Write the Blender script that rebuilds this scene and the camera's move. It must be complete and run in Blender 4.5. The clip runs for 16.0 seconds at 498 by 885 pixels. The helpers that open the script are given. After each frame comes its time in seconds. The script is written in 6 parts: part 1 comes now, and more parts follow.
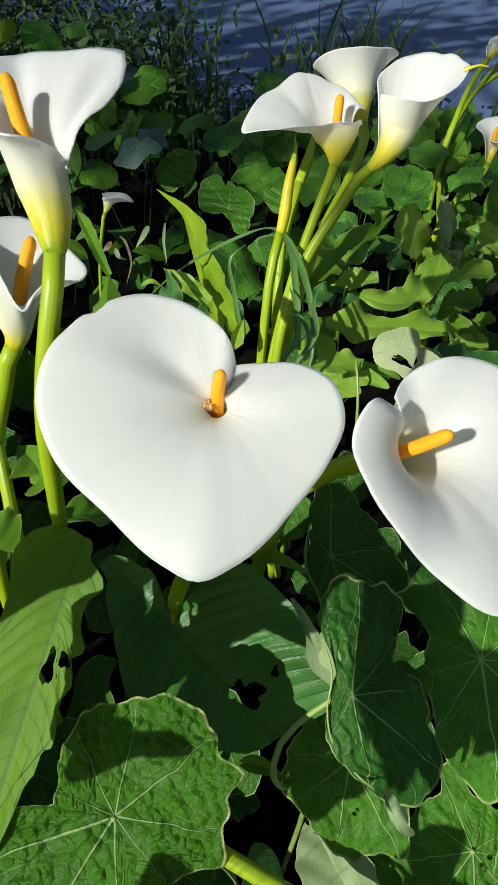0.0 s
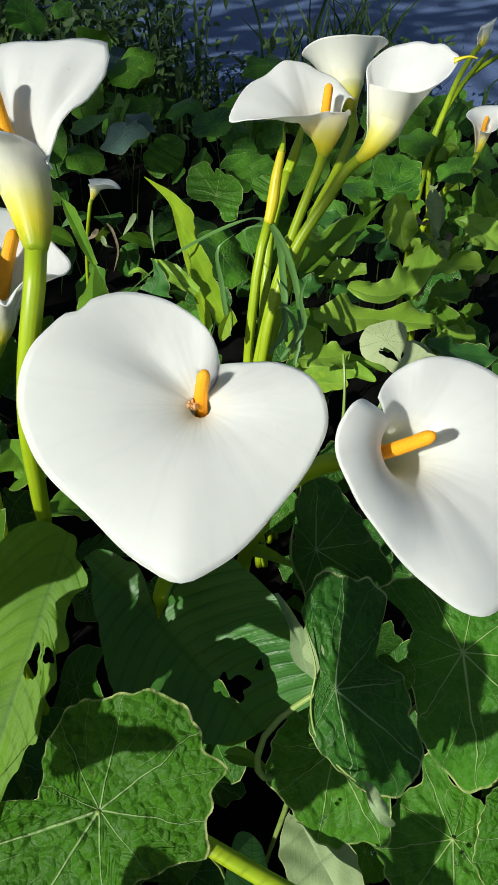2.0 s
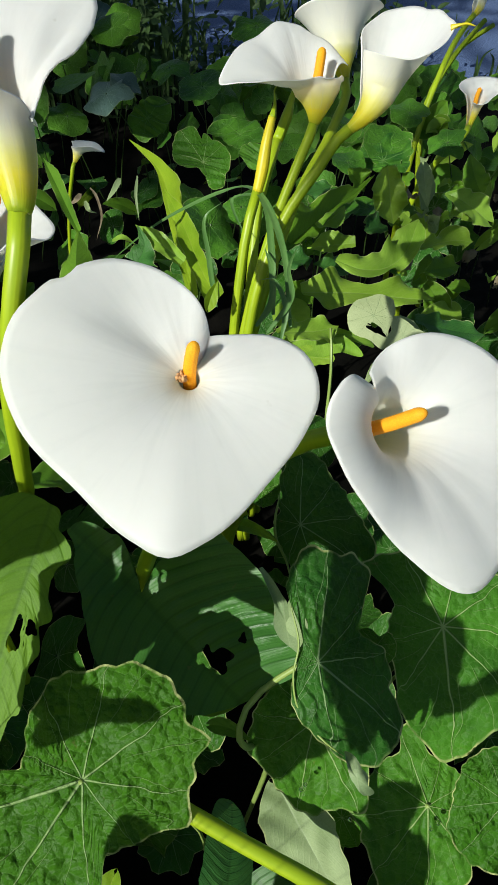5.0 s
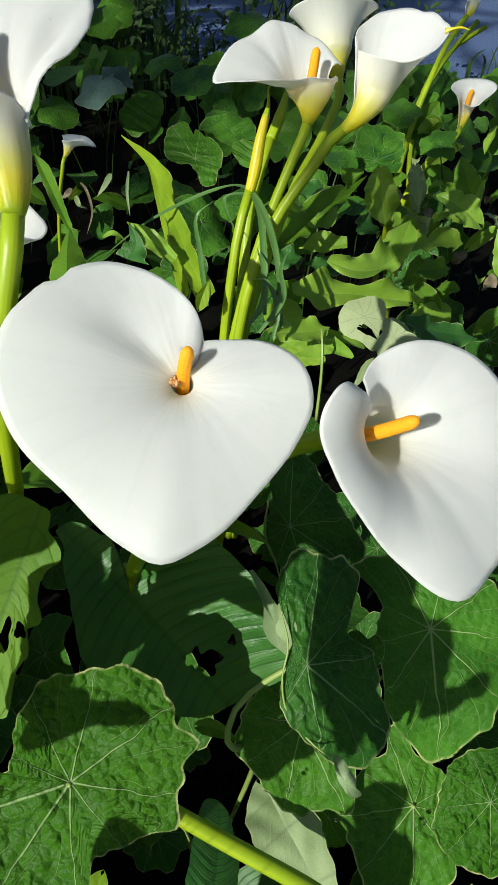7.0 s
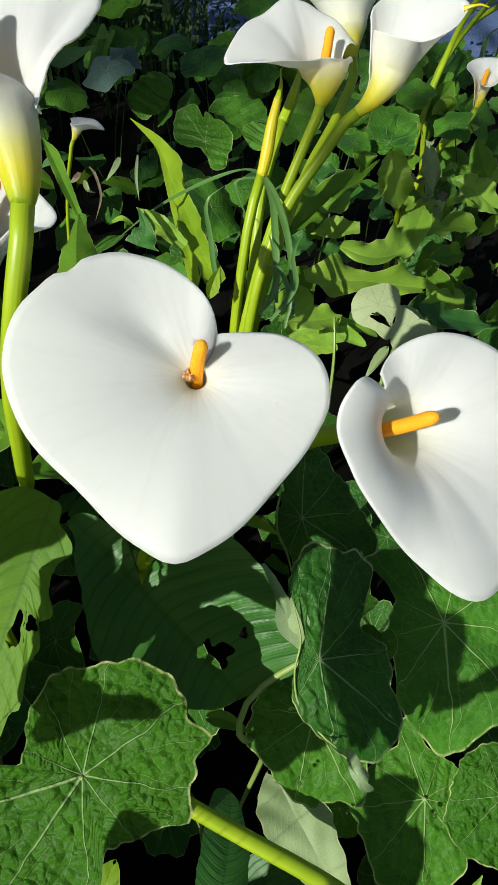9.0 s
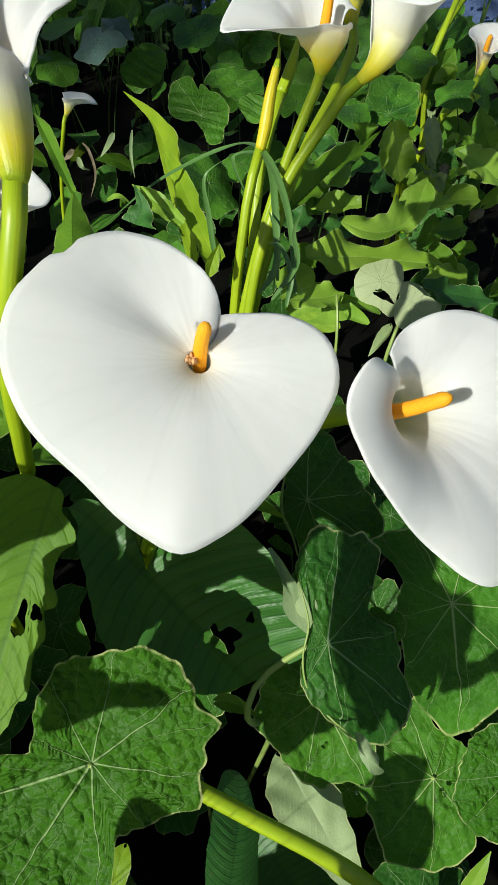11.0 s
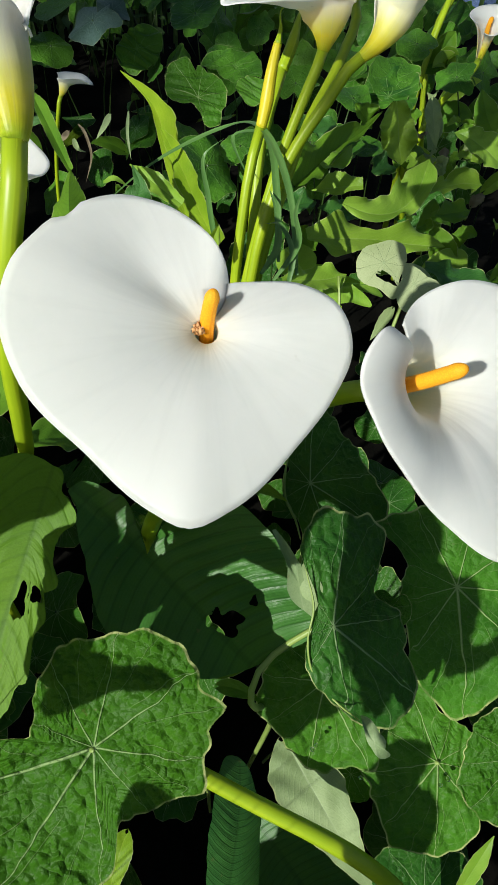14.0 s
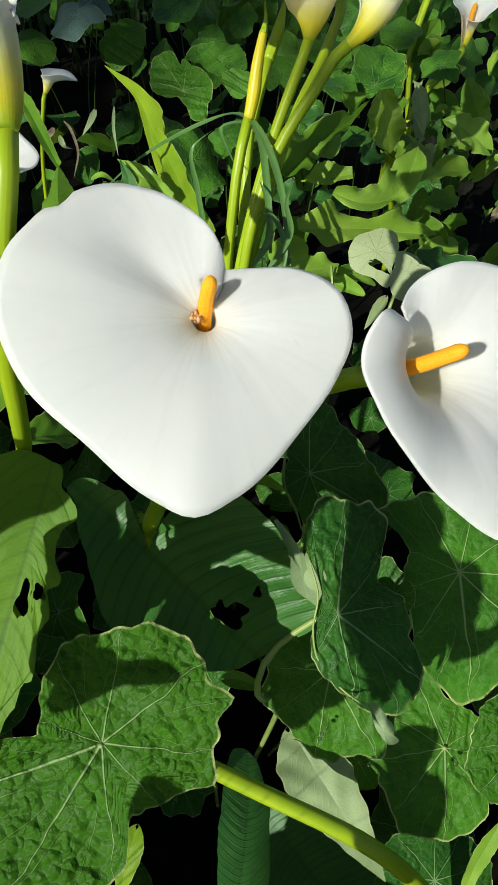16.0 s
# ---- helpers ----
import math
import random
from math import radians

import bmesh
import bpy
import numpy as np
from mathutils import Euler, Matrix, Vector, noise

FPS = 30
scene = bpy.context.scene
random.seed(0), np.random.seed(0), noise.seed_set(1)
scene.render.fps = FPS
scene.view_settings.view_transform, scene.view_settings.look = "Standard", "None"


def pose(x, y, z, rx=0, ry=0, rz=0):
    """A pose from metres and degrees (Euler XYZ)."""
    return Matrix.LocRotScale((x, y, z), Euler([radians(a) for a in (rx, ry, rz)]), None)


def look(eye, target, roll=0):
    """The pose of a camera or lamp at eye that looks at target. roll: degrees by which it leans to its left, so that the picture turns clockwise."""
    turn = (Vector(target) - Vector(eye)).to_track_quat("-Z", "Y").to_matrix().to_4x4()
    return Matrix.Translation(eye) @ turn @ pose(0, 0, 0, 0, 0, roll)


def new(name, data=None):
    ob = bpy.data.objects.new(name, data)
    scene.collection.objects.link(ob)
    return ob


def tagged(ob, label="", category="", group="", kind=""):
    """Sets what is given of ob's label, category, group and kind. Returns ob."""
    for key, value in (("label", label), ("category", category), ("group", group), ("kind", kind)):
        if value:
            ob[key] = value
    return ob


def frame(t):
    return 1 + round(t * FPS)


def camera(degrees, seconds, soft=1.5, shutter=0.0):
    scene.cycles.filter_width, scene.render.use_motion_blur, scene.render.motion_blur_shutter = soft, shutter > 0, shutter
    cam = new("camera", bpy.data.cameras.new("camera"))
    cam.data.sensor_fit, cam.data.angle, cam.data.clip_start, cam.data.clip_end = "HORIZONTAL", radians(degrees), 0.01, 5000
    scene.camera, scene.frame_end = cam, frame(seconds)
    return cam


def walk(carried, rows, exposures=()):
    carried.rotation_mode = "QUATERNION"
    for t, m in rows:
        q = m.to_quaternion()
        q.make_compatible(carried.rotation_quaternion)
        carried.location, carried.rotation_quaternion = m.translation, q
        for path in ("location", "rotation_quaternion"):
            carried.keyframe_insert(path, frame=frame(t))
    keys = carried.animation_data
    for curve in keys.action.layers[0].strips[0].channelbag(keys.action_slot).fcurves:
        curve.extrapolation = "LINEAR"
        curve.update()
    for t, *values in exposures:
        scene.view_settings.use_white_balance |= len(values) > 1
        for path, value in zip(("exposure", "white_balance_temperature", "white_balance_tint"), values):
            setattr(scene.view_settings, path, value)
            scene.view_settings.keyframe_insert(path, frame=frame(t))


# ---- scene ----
# ---- camera ----
cam = camera(44.0, 16.0, soft=0.6)
PATH = [
    (0.0, 0.0000, 0.0000, 0.9500, 45.00, -0.00, 0.00),
    (0.5, 0.0016, 0.0009, 0.9530, 44.91, 0.16, -0.30),
    (1.0, 0.0032, 0.0026, 0.9538, 44.79, 0.14, -0.60),
    (1.5, 0.0023, 0.0031, 0.9541, 44.53, -0.49, -0.52),
    (2.0, 0.0023, 0.0040, 0.9539, 43.78, -0.87, -0.57),
    (2.5, 0.0006, 0.0044, 0.9537, 42.97, -1.39, -0.33),
    (3.0, -0.0004, 0.0051, 0.9529, 42.22, -1.70, -0.48),
    (3.5, -0.0008, 0.0059, 0.9524, 41.78, -2.01, -0.90),
    (4.0, -0.0010, 0.0064, 0.9521, 41.41, -2.09, -1.13),
    (4.5, -0.0016, 0.0064, 0.9519, 41.35, -2.42, -1.00),
    (5.0, -0.0007, 0.0071, 0.9513, 41.29, -2.74, -1.04),
    (7.5, -0.0041, 0.0114, 0.9543, 40.69, -4.11, -1.25),
    (8.0, -0.0049, 0.0130, 0.9545, 40.36, -4.03, -1.09),
    (8.5, -0.0047, 0.0155, 0.9533, 40.01, -3.58, -0.89),
    (9.0, -0.0054, 0.0172, 0.9523, 39.51, -3.50, -0.72),
    (11.5, -0.0078, 0.0256, 0.9461, 37.28, -2.79, -1.62),
    (12.0, -0.0082, 0.0268, 0.9442, 37.03, -2.70, -1.74),
    (12.5, -0.0100, 0.0262, 0.9418, 36.89, -2.95, -1.54),
    (13.0, -0.0127, 0.0245, 0.9396, 36.92, -3.55, -0.85),
    (13.5, -0.0131, 0.0248, 0.9375, 36.76, -3.58, -1.26),
    (14.0, -0.0125, 0.0232, 0.9367, 36.85, -3.37, -1.67),
    (14.5, -0.0122, 0.0236, 0.9348, 36.70, -3.17, -2.06),
    (15.0, -0.0145, 0.0227, 0.9335, 36.61, -3.48, -2.31),
    (15.5, -0.0149, 0.0217, 0.9330, 36.60, -3.27, -2.65),
    (16.0, -0.0153, 0.0216, 0.9334, 36.59, -2.78, -3.35),
]
walk(cam, [(t, pose(x, y, z, rx, ry, rz)) for t, x, y, z, rx, ry, rz in PATH])

# ---- light ----
SUN = Vector((0.58, 0.594, -0.552)).normalized()      # the way the sunlight travels
world = bpy.data.worlds.new("sky")
scene.world = world
world.use_nodes = True
wn = world.node_tree.nodes
sky = wn.new("ShaderNodeTexSky")
sky.sky_type, sky.sun_disc = "NISHITA", False
sky.sun_elevation = math.asin(-SUN.z)
sky.sun_rotation = math.atan2(-SUN.x, -SUN.y)
world.node_tree.links.new(sky.outputs[0], wn["Background"].inputs[0])
wn["Background"].inputs[1].default_value = 0.068
sun_data = bpy.data.lights.new("sun", "SUN")
sun_data.energy, sun_data.angle, sun_data.color = 5.12, radians(0.53), (0.985, 0.98, 0.905)
sun = new("sun", sun_data)
sun.matrix_world = look((0, 0, 8), Vector((0, 0, 8)) + SUN)
scene.view_settings.exposure = 0.0

# ---- materials ----
class Mat:
    """A node material with short calls for its nodes."""

    def __init__(self, name):
        self.m = bpy.data.materials.new(name)
        self.m.use_nodes = True
        self.n, self.l = self.m.node_tree.nodes, self.m.node_tree.links
        self.bsdf, self.out = self.n["Principled BSDF"], self.n["Material Output"]

    def put(self, socket, value):
        if isinstance(value, bpy.types.NodeSocket):
            self.l.new(value, socket)
        elif value is not None:
            socket.default_value = value

    def math(self, op, a, b=None, c=None, clamp=False):
        n = self.n.new("ShaderNodeMath")
        n.operation, n.use_clamp = op, clamp
        for i, v in enumerate((a, b, c)):
            self.put(n.inputs[i], v)
        return n.outputs[0]

    def ramp(self, fac, stops):
        n = self.n.new("ShaderNodeValToRGB")
        el = n.color_ramp.elements
        while len(el) < len(stops):
            el.new(0.5)
        for e, (p, c) in zip(el, stops):
            e.position, e.color = p, (*c, 1) if len(c) == 3 else c
        self.put(n.inputs[0], fac)
        return n.outputs[0]

    def span(self, v, a, b, c=0.0, d=1.0):
        n = self.n.new("ShaderNodeMapRange")
        n.interpolation_type = "SMOOTHSTEP"
        for i, x in enumerate((v, a, b, c, d)):
            self.put(n.inputs[i], x)
        return n.outputs[0]

    def mix(self, fac, a, b, kind="MIX"):
        n = self.n.new("ShaderNodeMix")
        n.data_type, n.blend_type = "RGBA", kind
        self.put(n.inputs[0], fac)
        self.put(n.inputs[6], a if not isinstance(a, tuple) else (*a, 1))
        self.put(n.inputs[7], b if not isinstance(b, tuple) else (*b, 1))
        return n.outputs[2]

    def noise(self, vec, scale, detail=3.0, rough=0.55):
        n = self.n.new("ShaderNodeTexNoise")
        self.put(n.inputs["Vector"], vec)
        n.inputs["Scale"].default_value, n.inputs["Detail"].default_value, n.inputs["Roughness"].default_value = scale, detail, rough
        return n.outputs[0]

    def cells(self, vec, scale, feature="F1", which="Distance"):
        n = self.n.new("ShaderNodeTexVoronoi")
        n.feature = feature
        self.put(n.inputs["Vector"], vec)
        n.inputs["Scale"].default_value = scale
        return n.outputs[which]

    def coords(self, kind="Object"):
        return self.n.new("ShaderNodeTexCoord").outputs[kind]

    def uv(self):
        n = self.n.new("ShaderNodeUVMap")
        s = self.n.new("ShaderNodeSeparateXYZ")
        self.l.new(n.outputs[0], s.inputs[0])
        return n.outputs[0], s.outputs[0], s.outputs[1]

    def random(self):
        return self.n.new("ShaderNodeObjectInfo").outputs["Random"]

    def bump(self, height, strength=0.5, distance=0.001, before=None):
        n = self.n.new("ShaderNodeBump")
        n.inputs["Strength"].default_value, n.inputs["Distance"].default_value = strength, distance
        self.put(n.inputs["Height"], height)
        if before:
            self.l.new(before, n.inputs["Normal"])
        return n.outputs[0]

    def finish(self, color, rough=0.5, normal=None, spec=0.5, thin=0.0, thin_color=None, coat=0.0):
        b = self.bsdf
        self.put(b.inputs["Base Color"], color if not isinstance(color, tuple) else (*color, 1))
        self.put(b.inputs["Roughness"], rough)
        b.inputs["Specular IOR Level"].default_value = spec
        b.inputs["Coat Weight"].default_value = coat
        if normal:
            self.l.new(normal, b.inputs["Normal"])
        if thin:
            t = self.n.new("ShaderNodeBsdfTranslucent")
            self.put(t.inputs[0], thin_color if not isinstance(thin_color, tuple) else (*thin_color, 1))
            if normal:
                self.l.new(normal, t.inputs["Normal"])
            x = self.n.new("ShaderNodeMixShader")
            self.put(x.inputs[0], thin)
            self.l.new(b.outputs[0], x.inputs[1])
            self.l.new(t.outputs[0], x.inputs[2])
            self.l.new(x.outputs[0], self.out.inputs[0])
        return self.m


def round_leaf_material(name, dark, light, vein, quilt=1.0, thin=0.25, rough=0.45, contrast=1.0, fineness=1.0):
    """A shield-shaped leaf: pale veins that run out from the middle, quilted cells between them, a pale margin."""
    k = Mat(name)
    vec, x, y = k.uv()
    r = k.math("SQRT", k.math("ADD", k.math("MULTIPLY", x, x), k.math("MULTIPLY", y, y)))
    ang = k.math("ARCTAN2", y, x)
    wob = k.math("MULTIPLY", k.math("SUBTRACT", k.noise(vec, 2.2, 2), 0.5), k.math("MULTIPLY", r, 0.35))
    turn = k.math("ADD", k.math("MULTIPLY", k.math("ADD", ang, wob), 9 / (2 * math.pi)), k.math("MULTIPLY", k.random(), 9.0))
    off = k.math("ABSOLUTE", k.math("SUBTRACT", k.math("FRACT", turn), 0.5))
    dist = k.math("MULTIPLY", k.math("MULTIPLY", off, 2 * math.pi / 9), r)
    width = k.math("ADD", k.math("MULTIPLY", k.math("SUBTRACT", 1.0, r), 0.011 * fineness), 0.0045 * fineness)
    main = k.span(k.math("DIVIDE", dist, width), 0.4, 1.4, 1.0, 0.0)
    off2 = k.math("ABSOLUTE", k.math("SUBTRACT", k.math("FRACT", k.math("ADD", k.math("MULTIPLY", turn, 2.0), k.math("MULTIPLY", k.math("SUBTRACT", r, 0.4), 0.9))), 0.5))
    dist2 = k.math("MULTIPLY", k.math("MULTIPLY", off2, math.pi / 9), r)
    fork = k.math("MULTIPLY", k.span(k.math("DIVIDE", dist2, 0.006 * fineness), 0.4, 1.4, 1.0, 0.0), k.span(r, 0.38, 0.5))
    main = k.math("MAXIMUM", main, k.math("MULTIPLY", fork, 0.38))
    hub = k.span(r, 0.015, 0.06, 1.0, 0.0)
    place = k.coords()
    warp = k.n.new("ShaderNodeTexNoise")
    k.put(warp.inputs["Vector"], place)
    warp.inputs["Scale"].default_value = 110.0
    shift = k.n.new("ShaderNodeVectorMath")
    shift.operation = "MULTIPLY_ADD"
    k.l.new(warp.outputs["Color"], shift.inputs[0])
    shift.inputs[1].default_value = (0.006, 0.006, 0.006)
    k.l.new(place, shift.inputs[2])
    bent = shift.outputs[0]
    edge = k.cells(bent, 165, "DISTANCE_TO_EDGE")
    net = k.span(edge, 0.0, 0.05, 1.0, 0.0)
    fine = k.span(k.cells(bent, 560, "DISTANCE_TO_EDGE"), 0.0, 0.09, 1.0, 0.0)
    blotch = k.noise(k.coords(), 28, 4)
    col = k.mix(k.span(blotch, 0.32, 0.7), dark, light)
    dull = k.noise(k.coords(), 9, 3)
    col = k.mix(k.math("MULTIPLY", k.span(dull, 0.45, 0.75), 0.4), col, (dark[0] * 0.7 + 0.01, dark[1] * 0.7, dark[2] * 0.8))
    col = k.mix(k.math("MULTIPLY", k.random(), 0.5), col, (light[0] * 1.35, light[1] * 1.05, light[2] * 0.7))
    col = k.mix(k.math("MULTIPLY", net, (0.05 if quilt > 0.9 else 0.10) * contrast), col, vein)
    col = k.mix(k.math("MULTIPLY", fine, 0.05), col, vein)
    col = k.mix(k.math("MULTIPLY", k.math("MAXIMUM", main, hub), 0.8 * contrast), col, vein)
    # Pale leaf margin, painted brighter for light that shows through the thin edge.
    rim = k.math("MULTIPLY", k.span(r, 0.972, 0.988), k.span(k.noise(place, 60, 2), 0.35, 0.65, 0.15, 1.0))
    col = k.mix(k.math("MULTIPLY", rim, 0.9 * contrast), col, (0.55, 0.58, 0.24))
    spots = k.span(k.noise(k.coords(), 190, 2), 0.70, 0.76)
    col = k.mix(k.math("MULTIPLY", spots, 0.35), col, (0.16, 0.13, 0.05))
    dome = k.n.new("ShaderNodeTexVoronoi")
    dome.feature = "SMOOTH_F1"
    k.put(dome.inputs["Vector"], bent)
    dome.inputs["Scale"].default_value, dome.inputs["Smoothness"].default_value = 165.0, 0.25
    puff = k.math("SUBTRACT", 1.0, k.math("MULTIPLY", dome.outputs["Distance"], 1.3))
    polar = k.n.new("ShaderNodeCombineXYZ")
    k.put(polar.inputs[0], k.math("ADD", k.math("MULTIPLY", turn, 2.6), k.math("MULTIPLY", k.noise(place, 70, 2), 0.3)))
    k.put(polar.inputs[1], k.math("ADD", k.math("MULTIPLY", r, 15.0), k.math("ADD", k.math("MULTIPLY", k.math("ABSOLUTE", off), 3.0), k.math("MULTIPLY", k.noise(place, 90, 2), 0.6))))
    rung = k.n.new("ShaderNodeTexVoronoi")
    rung.feature = "SMOOTH_F1"
    k.l.new(polar.outputs[0], rung.inputs["Vector"])
    rung.inputs["Scale"].default_value, rung.inputs["Smoothness"].default_value = 1.0, 0.3
    rungs = k.math("MULTIPLY", k.math("SUBTRACT", 1.0, rung.outputs["Distance"]), k.span(r, 0.12, 0.4))
    h = k.math("ADD", k.math("MULTIPLY", k.math("ADD", k.math("MULTIPLY", puff, 0.75), k.math("MULTIPLY", rungs, 0.45)), quilt), k.math("MULTIPLY", main, -0.25))
    h = k.math("ADD", h, k.math("MULTIPLY", k.noise(place, 420, 2), 0.25 * quilt))
    h = k.math("MULTIPLY", h, k.span(k.noise(place, 46, 2), 0.34, 0.66, 0.45, 1.15))
    nor = k.bump(h, 1.0, 0.0042 * (0.12 + 0.88 * quilt))
    rg = k.math("ADD", k.math("MULTIPLY", blotch, 0.2), rough - 0.1)
    grit = k.noise(place, 900, 3, 0.7)
    col = k.mix(k.math("MULTIPLY", k.span(grit, 0.4, 0.7), 0.25), col, k.mix(1.0, col, (0.45, 0.55, 0.4), "MULTIPLY"))
    nor = k.bump(grit, 0.35, 0.0005, nor)
    tc = k.mix(0.6, col, (0.30, 0.42, 0.03))
    return k.finish(col, rg, nor, 0.13, thin, tc)


def arrow_leaf_material(name, dark, light, rib, thin=0.3, rough=0.38, lines=1.0):
    """A long glossy leaf: a midrib and fine side veins that sweep towards the margin. u runs across (-1 to 1), v along."""
    k = Mat(name)
    vec, x, y = k.uv()
    ax = k.math("ABSOLUTE", x)
    sweep = k.math("SUBTRACT", y, k.math("MULTIPLY", k.math("POWER", ax, 1.6), 0.34))
    wave = k.math("ADD", sweep, k.math("MULTIPLY", k.noise(vec, 3.0, 2), 0.03))
    f1 = k.math("ABSOLUTE", k.math("SUBTRACT", k.math("FRACT", k.math("MULTIPLY", wave, 15.0)), 0.5))
    f2 = k.math("ABSOLUTE", k.math("SUBTRACT", k.math("FRACT", k.math("MULTIPLY", wave, 68.0)), 0.5))
    side = k.span(f1, 0.0, 0.16, 1.0, 0.0)
    finev = k.span(f2, 0.0, 0.3, 1.0, 0.0)
    mid = k.span(ax, 0.012, 0.045, 1.0, 0.0)
    blotch = k.noise(k.coords(), 22, 4)
    col = k.mix(k.span(blotch, 0.3, 0.7), dark, light)
    col = k.mix(k.math("MULTIPLY", k.random(), 0.35), col, (light[0] * 1.3, light[1] * 1.08, light[2] * 0.7))
    col = k.mix(k.math("MULTIPLY", side, 0.12 * lines), col, rib)
    col = k.mix(k.math("MULTIPLY", finev, 0.04 * lines), col, rib)
    col = k.mix(k.math("MULTIPLY", mid, 0.35), col, rib)
    rim = k.math("MULTIPLY", k.span(ax, 0.945, 0.98), k.span(k.noise(k.coords(), 50, 2), 0.35, 0.65, 0.2, 1.0))
    col = k.mix(k.math("MULTIPLY", rim, 0.85), col, (0.55, 0.58, 0.26))
    spots = k.span(k.noise(k.coords(), 150, 2), 0.71, 0.76)
    col = k.mix(k.math("MULTIPLY", spots, 0.3), col, (0.2, 0.16, 0.06))
    h = k.math("ADD", k.math("MULTIPLY", k.math("SUBTRACT", 1.0, side), 0.6), k.math("MULTIPLY", k.noise(vec, 60, 2), 0.12))
    h = k.math("SUBTRACT", h, k.math("MULTIPLY", finev, 0.12))
    nor = k.bump(h, 0.16 * max(1.0, 0.8 * lines), 0.0009)
    grit = k.noise(k.coords(), 800, 3, 0.7)
    col = k.mix(k.math("MULTIPLY", k.span(grit, 0.4, 0.7), 0.28), col, k.mix(1.0, col, (0.5, 0.6, 0.45), "MULTIPLY"))
    nor = k.bump(grit, 0.25, 0.0004, nor)
    tc = k.mix(0.55, col, (0.42, 0.50, 0.02))
    return k.finish(col, k.math("ADD", k.math("MULTIPLY", blotch, 0.18), rough - 0.02), nor, 0.26, thin, tc)


def spathe_material(name, outer):
    """Waxy white flower leaf, yellow at its foot. v runs from the foot of the tube (0) to the margin (1)."""
    k = Mat(name)
    vec, x, y = k.uv()
    streak = k.noise(k.coords(), 60, 3)
    v = k.math("ADD", y, k.math("MULTIPLY", k.math("SUBTRACT", streak, 0.5), 0.06))
    white, cream = (0.905, 0.885, 0.79), (0.94, 0.87, 0.60)
    if outer:
        col = k.ramp(v, [(0.0, (0.26, 0.40, 0.014)), (0.10, (0.60, 0.56, 0.012)), (0.18, (0.86, 0.68, 0.02)), (0.28, (0.91, 0.78, 0.12)), (0.40, (0.94, 0.86, 0.42)), (0.62, (0.95, 0.89, 0.60)), (0.95, (0.95, 0.90, 0.68))])
    else:
        col = k.ramp(v, [(0.0, (0.86, 0.72, 0.30)), (0.24, (0.92, 0.80, 0.42)), (0.36, cream), (0.50, (0.93, 0.89, 0.72)), (0.66, white)])
    st = k.n.new("ShaderNodeMapping")
    st.inputs["Scale"].default_value = (46, 2.2, 1)
    k.l.new(vec, st.inputs[0])
    lines = k.noise(st.outputs[0], 1.0, 3)
    col = k.mix(k.math("MULTIPLY", k.span(lines, 0.50, 0.72), 0.10), col, (0.62, 0.62, 0.55))
    fleck = k.span(k.noise(k.coords(), 85, 3), 0.73, 0.79)
    col = k.mix(k.math("MULTIPLY", fleck, 0.22), col, (0.50, 0.44, 0.30))
    tint = k.span(k.noise(k.coords(), 24, 4), 0.48, 0.74)
    col = k.mix(k.math("MULTIPLY", tint, 0.24), col, (0.66, 0.73, 0.62))
    furrow = k.n.new("ShaderNodeMapping")
    furrow.inputs["Scale"].default_value = (15, 1.3, 1)
    k.l.new(vec, furrow.inputs[0])
    h = k.math("ADD", k.math("MULTIPLY", lines, 0.7), k.math("MULTIPLY", k.noise(k.coords(), 320, 2), 0.1))
    nor = k.bump(h, 0.12, 0.0009, k.bump(k.noise(furrow.outputs[0], 1.0, 2), 0.12 if outer else 0.22, 0.0028))
    b = k.bsdf
    b.inputs["Subsurface Weight"].default_value, b.inputs["Subsurface Scale"].default_value = 0.85, 0.007
    b.inputs["Subsurface Radius"].default_value = (1.0, 0.95, 0.9)
    return k.finish(col, 0.46, nor, 0.3)


def stem_material(name, a, b, stripes=30.0):
    k = Mat(name)
    vec, x, y = k.uv()
    st = k.n.new("ShaderNodeMapping")
    st.inputs["Scale"].default_value = (stripes, 3.0, 1)
    k.l.new(vec, st.inputs[0])
    lines = k.noise(st.outputs[0], 1.0, 3)
    col = k.mix(k.span(lines, 0.1, 0.9), a, b)
    col = k.mix(k.math("MULTIPLY", k.span(k.noise(k.coords(), 35, 3), 0.35, 0.7), 0.3), col, (a[0] * 0.6, a[1] * 0.75, a[2] * 0.6))
    nor = k.bump(k.math("ADD", lines, k.math("MULTIPLY", k.noise(k.coords(), 260, 2), 0.3)), 0.18, 0.0004)
    return k.finish(col, 0.4, nor, 0.45, 0.12, b)


def plain_material(name, a, b, scale=20.0, rough=0.7, depth=0.004, thin=0.0, spec=0.4):
    k = Mat(name)
    co = k.coords()
    big, small = k.noise(co, scale * 0.12, 4), k.noise(co, scale, 5)
    col = k.mix(k.span(k.math("ADD", k.math("MULTIPLY", big, 0.5), k.math("MULTIPLY", small, 0.5)), 0.35, 0.65), a, b)
    nor = k.bump(small, 0.6, depth)
    return k.finish(col, rough, nor, spec, thin, b if thin else None)


def asphalt_material():
    k = Mat("asphalt")
    co = k.coords()
    grain, patch = k.noise(co, 160, 4, 0.7), k.noise(co, 1.3, 4)
    stone = k.cells(co, 120)
    # Blue of the skylit shade is put into the asphalt colour.
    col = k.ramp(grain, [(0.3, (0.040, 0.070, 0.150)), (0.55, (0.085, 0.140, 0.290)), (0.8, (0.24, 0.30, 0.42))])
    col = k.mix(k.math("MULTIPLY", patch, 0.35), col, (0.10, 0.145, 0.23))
    return k.finish(col, 0.82, k.bump(k.math("ADD", grain, stone), 0.7, 0.004), 0.4)


